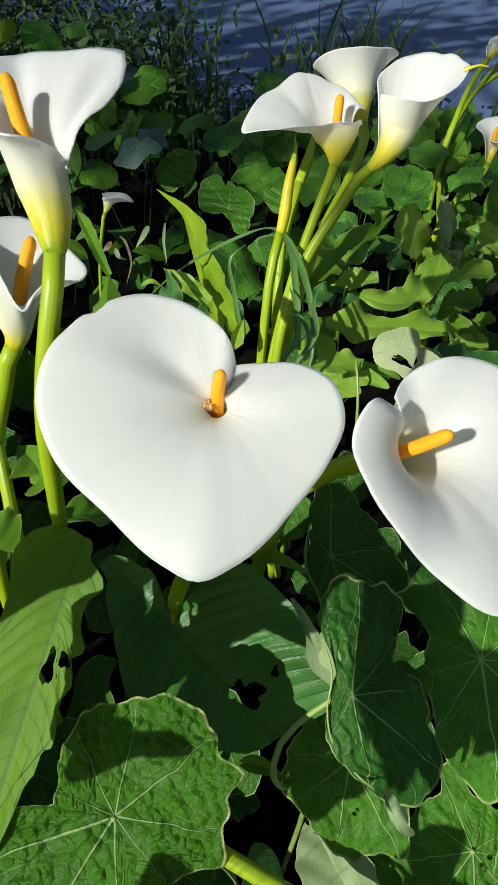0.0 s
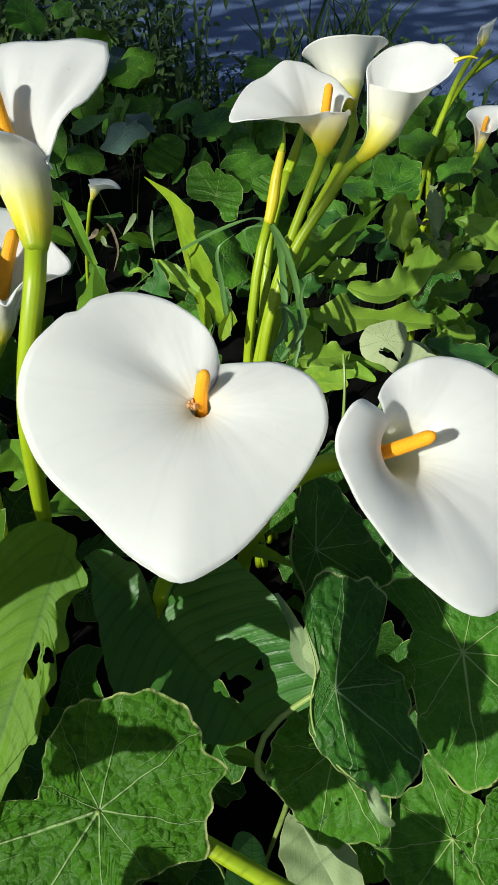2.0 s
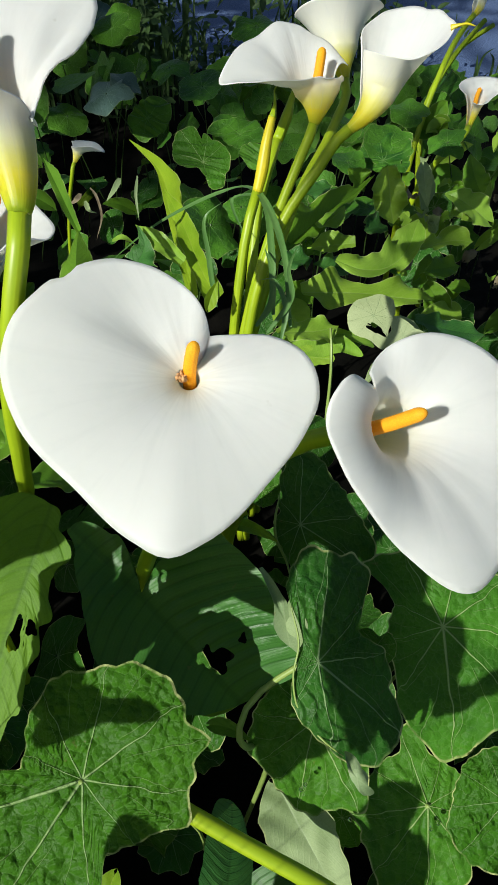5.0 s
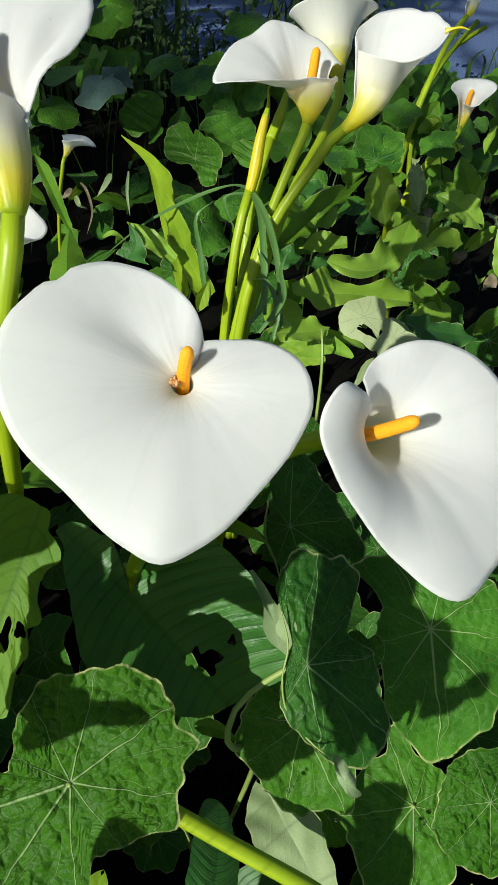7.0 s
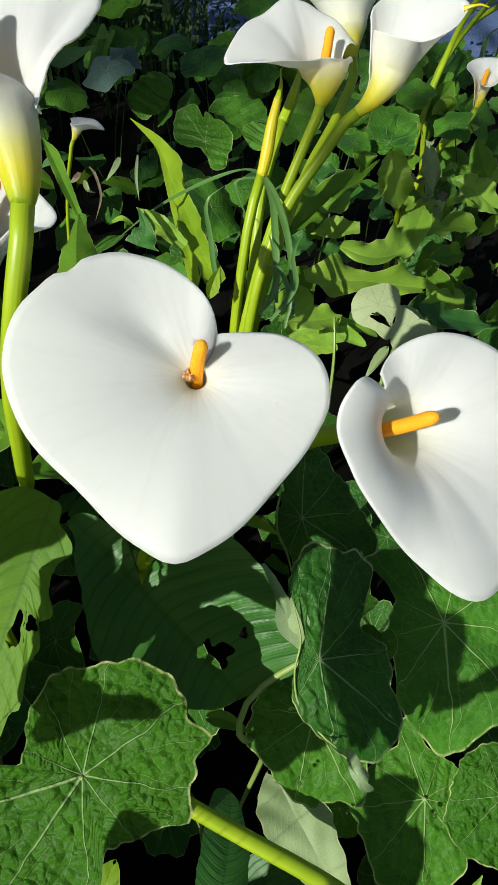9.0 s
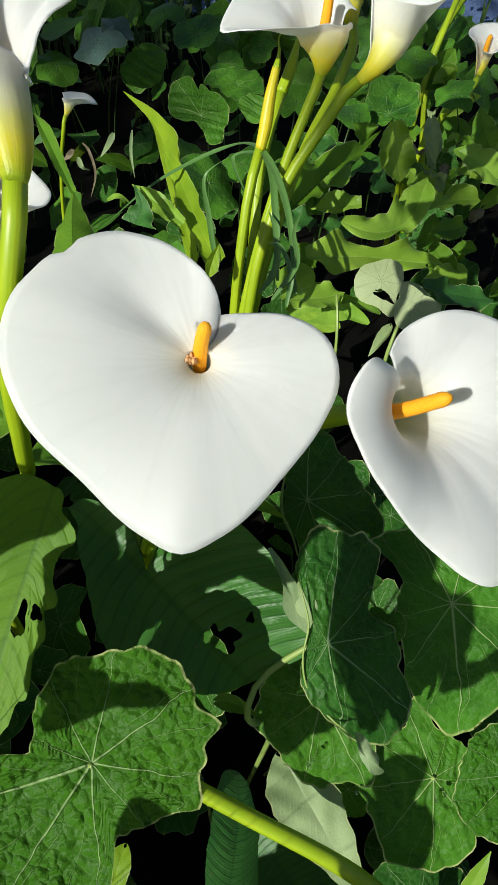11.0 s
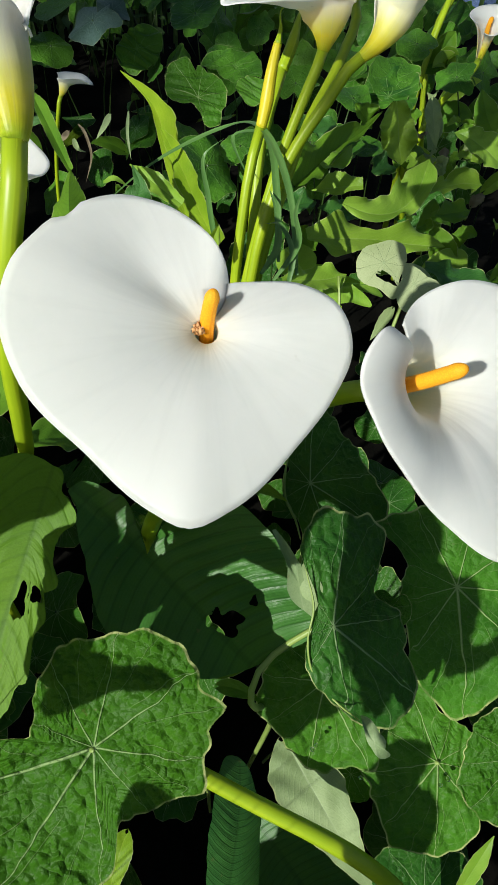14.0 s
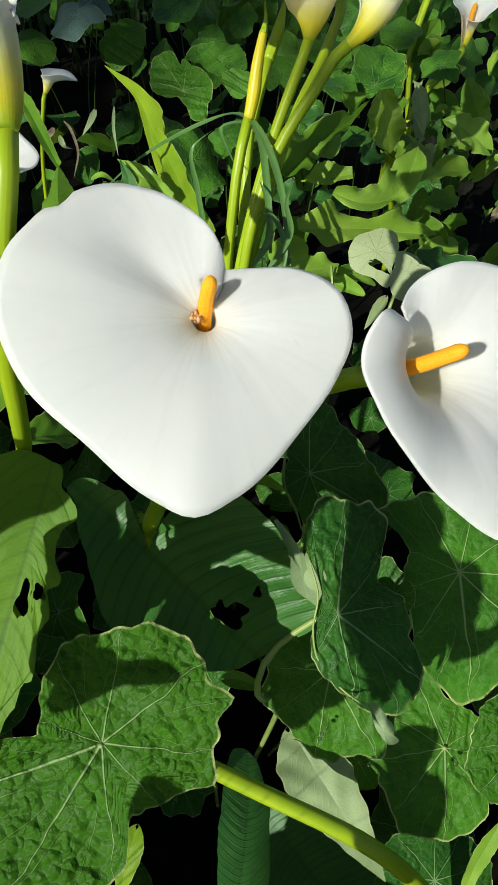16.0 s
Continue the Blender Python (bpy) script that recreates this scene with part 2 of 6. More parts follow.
def spadix_material():
    k = Mat("spadix")
    co = k.coords()
    grains = k.cells(co, 1500)
    col = k.mix(k.span(grains, 0.1, 0.75), (0.95, 0.45, 0.010), (0.90, 0.34, 0.006))
    col = k.mix(k.math("MULTIPLY", k.noise(co, 90, 3), 0.35), col, (0.95, 0.55, 0.05))
    return k.finish(col, 0.65, k.bump(grains, 0.35, -0.0004), 0.3, 0.08, (0.95, 0.45, 0.02))


NEAR_ROUND = round_leaf_material("nasturtium_leaf", (0.016, 0.086, 0.006), (0.040, 0.160, 0.008), (0.34, 0.50, 0.20), 1.0, fineness=0.6)
SMOOTH_ROUND = round_leaf_material("nasturtium_leaf_smooth", (0.014, 0.082, 0.010), (0.034, 0.140, 0.015), (0.30, 0.44, 0.20), 0.6, 0.2, 0.36, fineness=0.7)
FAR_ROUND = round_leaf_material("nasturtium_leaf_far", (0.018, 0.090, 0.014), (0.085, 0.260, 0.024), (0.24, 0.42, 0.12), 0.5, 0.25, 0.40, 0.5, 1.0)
PALE_ROUND = round_leaf_material("nasturtium_leaf_pale", (0.30, 0.40, 0.21), (0.43, 0.53, 0.31), (0.26, 0.36, 0.18), 0.12, 0.2, 0.55, 0.6)
FRESH_ROUND = round_leaf_material("nasturtium_leaf_fresh", (0.024, 0.120, 0.010), (0.056, 0.215, 0.016), (0.38, 0.52, 0.20), 0.6, fineness=0.7)
# The blue of leaves lying in skylit shade is put into this colour.
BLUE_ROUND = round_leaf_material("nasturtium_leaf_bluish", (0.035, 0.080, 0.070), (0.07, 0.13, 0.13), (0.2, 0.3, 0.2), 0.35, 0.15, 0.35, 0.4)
ARROW = arrow_leaf_material("calla_leaf", (0.068, 0.195, 0.014), (0.130, 0.290, 0.020), (0.025, 0.09, 0.012), 0.3, 0.5, 1.8)
ARROW_FRESH = arrow_leaf_material("calla_leaf_fresh", (0.150, 0.330, 0.030), (0.290, 0.500, 0.060), (0.40, 0.55, 0.18), 0.32, 0.30, 1.0)
# Dark bluish copy: skylit shade is put into the leaf colour, furrow shade into the ribs.
ARROW_SHADE_TONED = arrow_leaf_material("calla_leaf_shade_toned", (0.030, 0.128, 0.027), (0.056, 0.186, 0.036), (0.012, 0.050, 0.012), 0.20, 0.32, 3.2)
# Lime base colour carries the glow of sun through the blade.
ARROW_LIME = arrow_leaf_material("calla_leaf_lime", (0.19, 0.36, 0.016), (0.31, 0.49, 0.022), (0.45, 0.55, 0.10), 0.4)
ARROW_PALE = arrow_leaf_material("calla_leaf_underside", (0.20, 0.30, 0.14), (0.32, 0.43, 0.22), (0.45, 0.55, 0.32), 0.25, 0.5, 0.5)
SPATHE_IN, SPATHE_OUT = spathe_material("spathe_inside", False), spathe_material("spathe_outside", True)
SPADIX = spadix_material()
STEM = stem_material("stem", (0.28, 0.42, 0.012), (0.44, 0.56, 0.016), 12.0)
STEM_PALE = stem_material("stem_pale", (0.22, 0.34, 0.06), (0.36, 0.46, 0.14))
BUD = stem_material("bud", (0.66, 0.56, 0.015), (0.80, 0.66, 0.04))
GRASS = stem_material("grass_blade", (0.055, 0.16, 0.03), (0.15, 0.28, 0.08), 10.0)
WEED = plain_material("weed", (0.02, 0.05, 0.012), (0.06, 0.12, 0.03), 60, 0.6, 0.001, 0.25)
DRY = plain_material("dry_leaf", (0.10, 0.075, 0.04), (0.30, 0.25, 0.16), 60, 0.8, 0.002, 0.15)
PETIOLE = stem_material("petiole", (0.025, 0.06, 0.010), (0.05, 0.095, 0.018))
# Near-black: deep shade in the gaps between leaves is put into the colour.
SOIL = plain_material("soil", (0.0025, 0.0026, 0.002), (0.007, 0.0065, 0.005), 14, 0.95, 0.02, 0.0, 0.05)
ASPHALT = asphalt_material()
DEBRIS = plain_material("brown_debris", (0.30, 0.12, 0.03), (0.62, 0.36, 0.16), 300, 0.7, 0.001)
BARK = plain_material("bark", (0.05, 0.035, 0.022), (0.13, 0.10, 0.07), 9, 0.9, 0.02)
CROWN = plain_material("tree_leaf", (0.03, 0.07, 0.015), (0.06, 0.12, 0.03), 12, 0.55, 0.002, 0.2)
DROP = Mat("water_drop").m
DROP.node_tree.nodes["Principled BSDF"].inputs["Transmission Weight"].default_value = 1.0
DROP.node_tree.nodes["Principled BSDF"].inputs["Roughness"].default_value = 0.02
DROP.node_tree.nodes["Principled BSDF"].inputs["IOR"].default_value = 1.33


# ---- builders ----
def unit(v):
    v = np.asarray(v, float)
    return v / np.linalg.norm(v)


def origin(ob):
    o = np.zeros(3)
    while ob:
        o += np.array(ob.location)
        ob = ob.parent
    return o


def thing(name, base, label, category, group="", kind=""):
    ob = new(name)
    ob.empty_display_size = 0.02
    ob.location = base
    return tagged(ob, label, category, group, kind)


def mesh_part(name, pieces, mats, parent=None, label=""):
    """One mesh object from pieces (points, faces, uv by point[, material index]), in world places, under its thing."""
    verts, faces, uvs, index, n = [], [], [], [], 0
    for p in pieces:
        pts, fs, uv = p[0], p[1], p[2]
        verts.append(np.asarray(pts, float))
        uvs.append(np.asarray(uv, float))
        faces += [tuple(i + n for i in f) for f in fs]
        index += [p[3] if len(p) > 3 else 0] * len(fs)
        n += len(pts)
    v = np.concatenate(verts)
    uv = np.concatenate(uvs)
    if parent:
        v = v - origin(parent)
    me = bpy.data.meshes.new(name)
    me.from_pydata([tuple(p) for p in v], [], faces)
    for m in mats if isinstance(mats, (list, tuple)) else [mats]:
        me.materials.append(m)
    layer = me.uv_layers.new(name="UVMap")
    loops = np.empty(len(me.loops), np.int32)
    me.loops.foreach_get("vertex_index", loops)
    layer.data.foreach_set("uv", uv[loops].astype(np.float32).ravel())
    me.polygons.foreach_set("use_smooth", np.ones(len(me.polygons), bool))
    me.polygons.foreach_set("material_index", np.array(index, np.int32))
    me.update()
    ob = new(name, me)
    if parent:
        ob.parent = parent
    if label:
        tagged(ob, label)
    return ob


def grid_faces(rows, cols, keep=None):
    return [(i * cols + j, i * cols + j + 1, (i + 1) * cols + j + 1, (i + 1) * cols + j)
            for i in range(rows - 1) for j in range(cols - 1) if keep is None or keep[i, j]]


def smooth(xs, ys, x, tame=False):
    """A smooth curve through the knots (xs, ys), at x; tame: with no overshoot."""
    xs, ys = np.asarray(xs, float), np.asarray(ys, float)
    m = np.gradient(ys, xs) if len(xs) > 2 else np.full(2, (ys[1] - ys[0]) / (xs[1] - xs[0]))
    if tame:
        d = np.diff(ys) / np.diff(xs)
        lo, hi = np.concatenate([d[:1], d]), np.concatenate([d, d[-1:]])
        most = 3 * np.minimum(np.abs(lo), np.abs(hi))
        m = np.where(lo * hi <= 0, 0.0, np.clip(m, -most, most))
    i = np.clip(np.searchsorted(xs, x, side="right") - 1, 0, len(xs) - 2)
    h = xs[i + 1] - xs[i]
    t = np.clip((x - xs[i]) / h, 0, 1)
    a, b = (1 + 2 * t) * (1 - t) ** 2, t * t * (3 - 2 * t)
    return a * ys[i] + b * ys[i + 1] + h * (t * (1 - t) ** 2 * m[i] + t * t * (t - 1) * m[i + 1])


def curve_points(points, n):
    """n places along a smooth curve through the points, and the directions there."""
    p = np.array(points, float)
    d = np.concatenate([[0], np.cumsum(np.linalg.norm(np.diff(p, axis=0), axis=1))])
    s = np.linspace(0, d[-1], n)
    c = np.stack([smooth(d, p[:, k], s) for k in range(3)], 1)
    t = np.gradient(c, axis=0)
    return c, t / np.linalg.norm(t, axis=1)[:, None]


def tube(points, radii, n=24, sides=12):
    """A round stalk along the points; radii as knots evenly spread over its length."""
    c, t = curve_points(points, n)
    r = np.interp(np.linspace(0, 1, n), np.linspace(0, 1, len(radii)), radii)
    ref = np.array((0.31, -0.9, 0.2)) if abs(t[0] @ unit((0.31, -0.9, 0.2))) < 0.9 else np.array((1.0, 0.1, 0.1))
    a = np.linspace(0, 2 * math.pi, sides + 1)
    pts, uv = [], []
    for i in range(n):
        x = unit(ref - t[i] * (ref @ t[i]))
        y = np.cross(t[i], x)
        pts.append(c[i] + r[i] * (np.cos(a)[:, None] * x + np.sin(a)[:, None] * y))
        uv.append(np.stack([a / (2 * math.pi), np.full(sides + 1, i / (n - 1))], 1))
    pts, uv = np.concatenate(pts), np.concatenate(uv)
    faces = grid_faces(n, sides + 1)
    faces += [tuple(range(sides - 1, -1, -1)), tuple((n - 1) * (sides + 1) + j for j in range(sides))]
    return pts, faces, uv


def rounded_rod(points, radius):
    """A finger-shaped body with a round end."""
    s = np.linspace(0, 1, 60)
    radii = radius * np.where(s > 0.86, np.sqrt(np.clip(1 - ((s - 0.86) / 0.145) ** 2, 0, 1)), 1.06 - 0.1 * s)
    return tube(points, list(radii), 60, 20)


def spathe(throat, axis, tip, knots, foot, mouth=0.012, stalk=0.005, bell=0.18, lift=0.8, curl=0.0, bend=0.5, ruffle=0.0, flare=1.3, across=120, along=34, dip=(), nick=()):
    """The rolled flower leaf: a tube that rises from the foot to the throat, and a limb that opens from there to the margin.
    knots: (angle from the tip, distance from the axis, height over the throat) along the margin, seam to seam."""
    o, z = np.array(throat, float), unit(axis)
    x = unit(np.array(tip) - z * (np.array(tip) @ z))
    y = np.cross(z, x)
    k = np.array(knots, float)
    ang = np.linspace(k[0, 0], k[-1, 0], across)
    big, high = smooth(k[:, 0], k[:, 1], ang), smooth(k[:, 0], k[:, 2], ang)
    rad = np.radians(ang)
    out = np.cos(rad)[:, None] * x + np.sin(rad)[:, None] * y
    lap = 1 + 0.10 * (ang - ang.mean()) / 360
    pts, uv = [], []
    foot = np.array(foot, float)
    length = np.linalg.norm(o - foot)
    ctrl = o - z * length * bend
    steps = 14
    for i in range(steps):
        t = i / steps
        c = (1 - t) ** 2 * foot + 2 * t * (1 - t) * ctrl + t * t * o
        d = unit(2 * (1 - t) * (ctrl - foot) + 2 * t * (o - ctrl))
        xx = unit(x - d * (x @ d))
        yy = np.cross(d, xx)
        r = stalk - 0.0009 * (1 - t) + (mouth - stalk) * (t ** flare)
        pts.append(c + r * lap[:, None] * (np.cos(rad)[:, None] * xx + np.sin(rad)[:, None] * yy))
        uv.append(np.stack([(ang - ang[0]) / 360, np.full(across, 0.40 * t)], 1))
    near = np.exp(-((ang[:, None] - ang[None, :]) / 22.0) ** 2)
    near = near / near.sum(1)[:, None]
    soft_big, soft_high = near @ big, near @ high
    for i in range(along):
        s = i / (along - 1)
        m = mouth * lap
        w = s ** 2.5
        wide, tall = soft_big + (big - soft_big) * w, soft_high + (high - soft_high) * w
        cr, ch = m + bell * (wide - m), lift * tall
        rr = (1 - s) ** 2 * m + 2 * s * (1 - s) * cr + s * s * wide
        hh = 2 * s * (1 - s) * ch + s * s * tall
        q = np.clip((s - 0.7) / 0.3, 0, 1) ** 2
        hh = hh - curl * big * q
        hh = hh + ruffle * s ** 3 * (np.sin(rad * 5 + 0.7) + 0.6 * np.sin(rad * 9 + 2))
        for a0, breadth, deep in nick:
            rr = rr - deep * np.exp(-((ang - a0) / breadth) ** 2) * np.clip((s - 0.8) / 0.2, 0, 1) ** 1.5
        for a0, breadth, deep, at in dip:
            hh = hh - deep * np.exp(-((ang - a0) / breadth) ** 2) * np.exp(-((s - at) / 0.3) ** 2)
        pts.append(o + rr[:, None] * out + hh[:, None] * z)
        uv.append(np.stack([(ang - ang[0]) / 360, np.full(across, 0.40 + 0.60 * s)], 1))
    n = steps + along
    return np.concatenate(pts), grid_faces(n, across), np.concatenate(uv)


def calla_flower(label, throat, axis, tip, knots, foot, stem, rod=None, rod_radius=0.0042, stem_radius=(0.0055, 0.007), **shape):
    """A calla lily: spathe, spadix and stem. stem: places from the foot downwards."""
    fl = thing("calla_flower", stem[-1], label, "flower", "calla flowers")
    sp = mesh_part("spathe", [spathe(throat, axis, tip, knots, foot, stalk=stem_radius[0], **shape)], [SPATHE_OUT, SPATHE_IN], fl)
    so = sp.modifiers.new("thickness", "SOLIDIFY")
    so.thickness, so.offset, so.material_offset, so.material_offset_rim = 0.0009, -1.0, 1, 1
    if rod:
        mesh_part("spadix", [rounded_rod(rod, rod_radius)], SPADIX, fl, "orange-yellow grainy spadix")
    first = np.array(foot, float)
    up = unit(np.array(throat) - np.linalg.norm(np.array(throat) - first) * 0.5 * unit(axis) - first)
    mesh_part("stem", [tube([first + up * 0.005, first, *stem], [stem_radius[0] * 1.02, *stem_radius], 50, 26)], STEM, fl, "smooth green stem")
    return fl


def arrow_leaf(parent, base, middle, tip, up, half, fold=0.25, wave=0.0, waves=3.0, lobe=0.22, gap=0.3, skew=0.0, mat=None, rows=40, cols=12, label="", phase=0.0, nibble=0.025):
    """A calla leaf on the curve base, middle, tip: blunt lobes behind the base, widest past it, drawn out to a point, creased along the midrib."""
    a, b, c = (np.array(p, float) for p in (base, middle, tip))
    up = unit(up)
    s0, belly = lobe / (1 + lobe), 0.34

    def surface(s, t, sg):
        tau = (s - s0) / (1 - s0)
        q = np.clip(tau, 0, 1)[:, None]
        mid = np.where(tau[:, None] < 0, a + 2 * (b - a) * tau[:, None], (1 - q) ** 2 * a + 2 * q * (1 - q) * b + q ** 2 * c)
        tan = 2 * (1 - q) * (b - a) + 2 * q * (c - b)
        tan = tan / np.linalg.norm(tan, axis=1)[:, None]
        nor = up - tan * (tan @ up)[:, None]
        nor = nor / np.linalg.norm(nor, axis=1)[:, None]
        side = np.cross(tan, nor)
        w = np.where(s < belly, np.sin(np.clip(s / belly, 0, 1) * math.pi / 2) ** 0.75, np.clip(1 - (np.maximum(s - belly, 0) / (1 - belly)) ** 1.7, 0, 1) ** 0.95)
        w = half * np.maximum(w, 0.002) * (1 + sg * skew)
        w = w * (1 + nibble * (np.sin(31 * s + phase + sg) + 0.7 * np.sin(57 * s + 2 * phase) + 0.5 * np.abs(np.sin(43 * s + sg))))
        slot = np.where(s < s0, gap * half * (1 - np.clip(s / max(s0, 1e-6), 0, 1) ** 1.5), 0.0)
        slot = np.minimum(slot, w * 0.85)
        y = slot + t * (w - slot)
        rel = y / half
        z = y * math.sin(fold) + wave * half * rel ** 2 * (np.sin(waves * 2 * math.pi * s + phase + (1.3 if sg > 0 else 0)) + 0.35 * np.sin(waves * 4.7 * math.pi * s + 2 * phase + sg))
        z = z + 0.02 * half * np.sin(23 * s + 9 * rel + phase)
        pts = mid + sg * side * (y * math.cos(fold))[:, None] + nor * z[:, None]
        return pts, np.stack([sg * y / np.maximum(w, 1e-5), s], 1)

    pieces = []
    s, t = np.linspace(0, 1, rows), np.linspace(0, 1, cols)
    for sg in (-1, 1):
        ss, tt = np.meshgrid(s, t, indexing="ij")
        pts, uv = surface(ss.ravel(), tt.ravel(), sg)
        f = grid_faces(rows, cols)
        if sg > 0:
            f = [q[::-1] for q in f]
        pieces.append((pts, f, uv))
    return mesh_part("leaf", pieces, mat or ARROW, parent, label)


def calla_blade(parent, spine, left, right, up, fold=0.25, ruffle=0.2, waves=3.0, mat=None, rows=64, cols=12, phase=0.0, label="", holes=()):
    """A calla leaf on its midrib: spine from base to tip, half widths to either side along it, creased by fold, with wavy margins.
    holes: (along, across, half length, half width), chewed out of the blade."""
    s = np.linspace(0, 1, rows)
    c, t = curve_points(spine, rows)
    nor = unit(up) - t * (t @ unit(up))[:, None]
    nor = nor / np.linalg.norm(nor, axis=1)[:, None]
    side = np.cross(t, nor)
    wide = max(max(left), max(right))
    pieces = []
    for sg, knots in ((-1, left), (1, right)):
        w = np.maximum(smooth(np.linspace(0, 1, len(knots)), knots, s, True), 0.0003)
        w = w * (1 + 0.03 * np.sin(37 * s + phase + sg) + 0.02 * np.sin(71 * s + 2 * phase))
        q = np.linspace(0, 1, cols)
        y = w[:, None] * q[None, :]
        lap = np.sin(2 * math.pi * waves * s + phase + 1.4 * sg) + 0.5 * np.sin(2 * math.pi * waves * 1.9 * s + 2.3 * phase - sg)
        swell = np.abs(np.sin(math.pi * 9 * (s[:, None] - 0.3 * (q ** 1.6)[None, :])))
        z = y * math.sin(fold) + ruffle * wide * (q ** 2.2)[None, :] * (lap * np.clip(w / wide * 1.6, 0, 1))[:, None] + 0.03 * wide * swell * (q * (1 - 0.6 * q ** 3))[None, :]
        pts = c[:, None, :] + sg * side[:, None, :] * (y * math.cos(fold))[:, :, None] + nor[:, None, :] * z[:, :, None]
        uv = np.stack([np.broadcast_to(sg * q[None, :], y.shape), np.broadcast_to(s[:, None], y.shape)], 2)
        keep = np.ones((rows - 1, cols - 1), bool)
        for hs, hq, rs, rq in holes:
            if hq * sg > 0:
                keep &= ((s[:-1, None] - hs) / rs) ** 2 + ((q[None, :-1] - abs(hq)) / rq) ** 2 > 1
        f = grid_faces(rows, cols, keep)
        pieces.append((pts.reshape(-1, 3), f if sg < 0 else [p[::-1] for p in f], uv.reshape(-1, 2)))
    return mesh_part("leaf", pieces, mat or ARROW, parent, label)


def shield_leaf(parent, centre, normal, knots, cup=0.0, wave=0.0, waves=4, ridge=None, mat=None, rings=20, spokes=72, rough=0.03, phase=0.0, label="", pucker=0.0, wrinkle=0.0, rib=None, holes=(), relief=None, pleat=None):
    """A broad leaf on the point where its veins meet and the normal there. knots: (angle, radius[, height]) of its outline. ridge: (angle, drop) folds it
    like a roof along that line. rib: the midrib's angle on a calla leaf. relief: (count, height) of the swellings between its side veins. pleat: (angle, spacing, height) of long crumples. holes: (x, y, half length, half width, turn), chewed out of the blade."""
    o, n = np.array(centre, float), unit(normal)
    rt = np.array((1.0, 0, 0))
    if abs(n @ rt) > 0.95:
        rt = np.array((0, 1.0, 0))
    x = unit(rt - n * (n @ rt))
    y = np.cross(n, x)
    k = sorted(knots)
    ka = [k[-1][0] - 360, *[p[0] for p in k], k[0][0] + 360]
    kr = [k[-1][1], *[p[1] for p in k], k[0][1]]
    kh = [p[2] if len(p) > 2 else 0.0 for p in (k[-1], *k, k[0])]
    ang = np.linspace(0, 360, spokes + 1)
    r, rise = smooth(ka, kr, ang, True), smooth(ka, kh, ang, True)
    rad = np.radians(ang)
    size = float(np.mean(r))
    r = r * (1 + rough * (np.sin(rad * 11 + phase) * 0.6 + np.sin(rad * 23 + 2 * phase) * 0.45 + np.abs(np.sin(rad * 17 + 3 * phase)) * 0.5))
    q = np.linspace(0.0, 1, rings)
    rr = q[:, None] * r[None, :]
    px, py = rr * np.cos(rad), rr * np.sin(rad)
    keep = np.ones((rings - 1, spokes), bool)
    for hx, hy, rl, rw, turn in holes:
        c, s = math.cos(math.radians(turn)), math.sin(math.radians(turn))
        u, v = ((px - hx) * c + (py - hy) * s) / rl, ((py - hy) * c - (px - hx) * s) / rw
        a = np.arctan2(v, u)
        e = np.sqrt(u * u + v * v) / (1 + 0.25 * np.sin(3 * a + hx * 900) + 0.14 * np.sin(5 * a + hy * 700))
        inside = e < 1
        keep &= inside[:-1, :-1].astype(int) + inside[1:, :-1] + inside[:-1, 1:] + inside[1:, 1:] < 3
        push = np.where(inside, 1 / np.maximum(e, 0.3), 1.0)
        px, py = hx + (px - hx) * push, hy + (py - hy) * push
    rel = np.sqrt(px ** 2 + py ** 2) / size
    z = size * (cup * rel ** 2 + wave * rel ** 2 * np.sin(waves * rad + phase)[None, :]) + (q ** 2.3)[:, None] * rise[None, :]
    z = z - size * pucker * np.exp(-(rel / 0.16) ** 2)
    z = z + size * wrinkle * rel * (np.sin(rad * 9 + phase)[None, :] * 0.5 + np.sin(px / size * 11 + phase) * np.sin(py / size * 13 + 2 * phase) * 0.5)
    if ridge is not None:
        a0, drop = math.radians(ridge[0]), ridge[1]
        across = -px * math.sin(a0) + py * math.cos(a0)
        z = z - drop * (np.sqrt(across ** 2 + (0.12 * size) ** 2) - 0.12 * size)
    if pleat:
        a0 = math.radians(pleat[0])
        over, to = py * math.cos(a0) - px * math.sin(a0), px * math.cos(a0) + py * math.sin(a0)
        bent = over / pleat[1] + 0.6 * np.sin(to / pleat[1] * 0.7 + phase) + 0.35 * np.sin(to / pleat[1] * 1.9 + over * 40)
        z = z + pleat[2] * np.clip(rel * 2.5, 0, 1) * (np.sin(2 * math.pi * bent) + 0.5 * np.sin(4.3 * math.pi * bent + 1 + 3 * np.sin(to / pleat[1] * 0.5)))
    pts = o + px[:, :, None] * x + py[:, :, None] * y + z[:, :, None] * n
    if rib is None:
        uv = np.stack([q[:, None] * np.cos(rad)[None, :], q[:, None] * np.sin(rad)[None, :]], 2)
    else:
        c, s = math.cos(math.radians(rib)), math.sin(math.radians(rib))
        along, across = px * c + py * s, py * c - px * s
        uv = np.stack([0.9 * across / np.abs(across).max(), 0.25 + 0.75 * along / along.max()], 2)
        if relief:
            sweep = uv[:, :, 1] - 0.34 * np.abs(uv[:, :, 0]) ** 1.6
            fade = np.clip(np.abs(uv[:, :, 0]) * 4, 0, 1) * (1 - 0.6 * q[:, None] ** 4)
            pts = pts + (size * relief[1] * fade * np.sqrt(np.abs(np.sin(math.pi * relief[0] * sweep)) + 0.02))[:, :, None] * n
    return mesh_part("leaf", [(pts.reshape(-1, 3), grid_faces(rings, spokes + 1, keep), uv.reshape(-1, 2))], mat or NEAR_ROUND, parent, label)


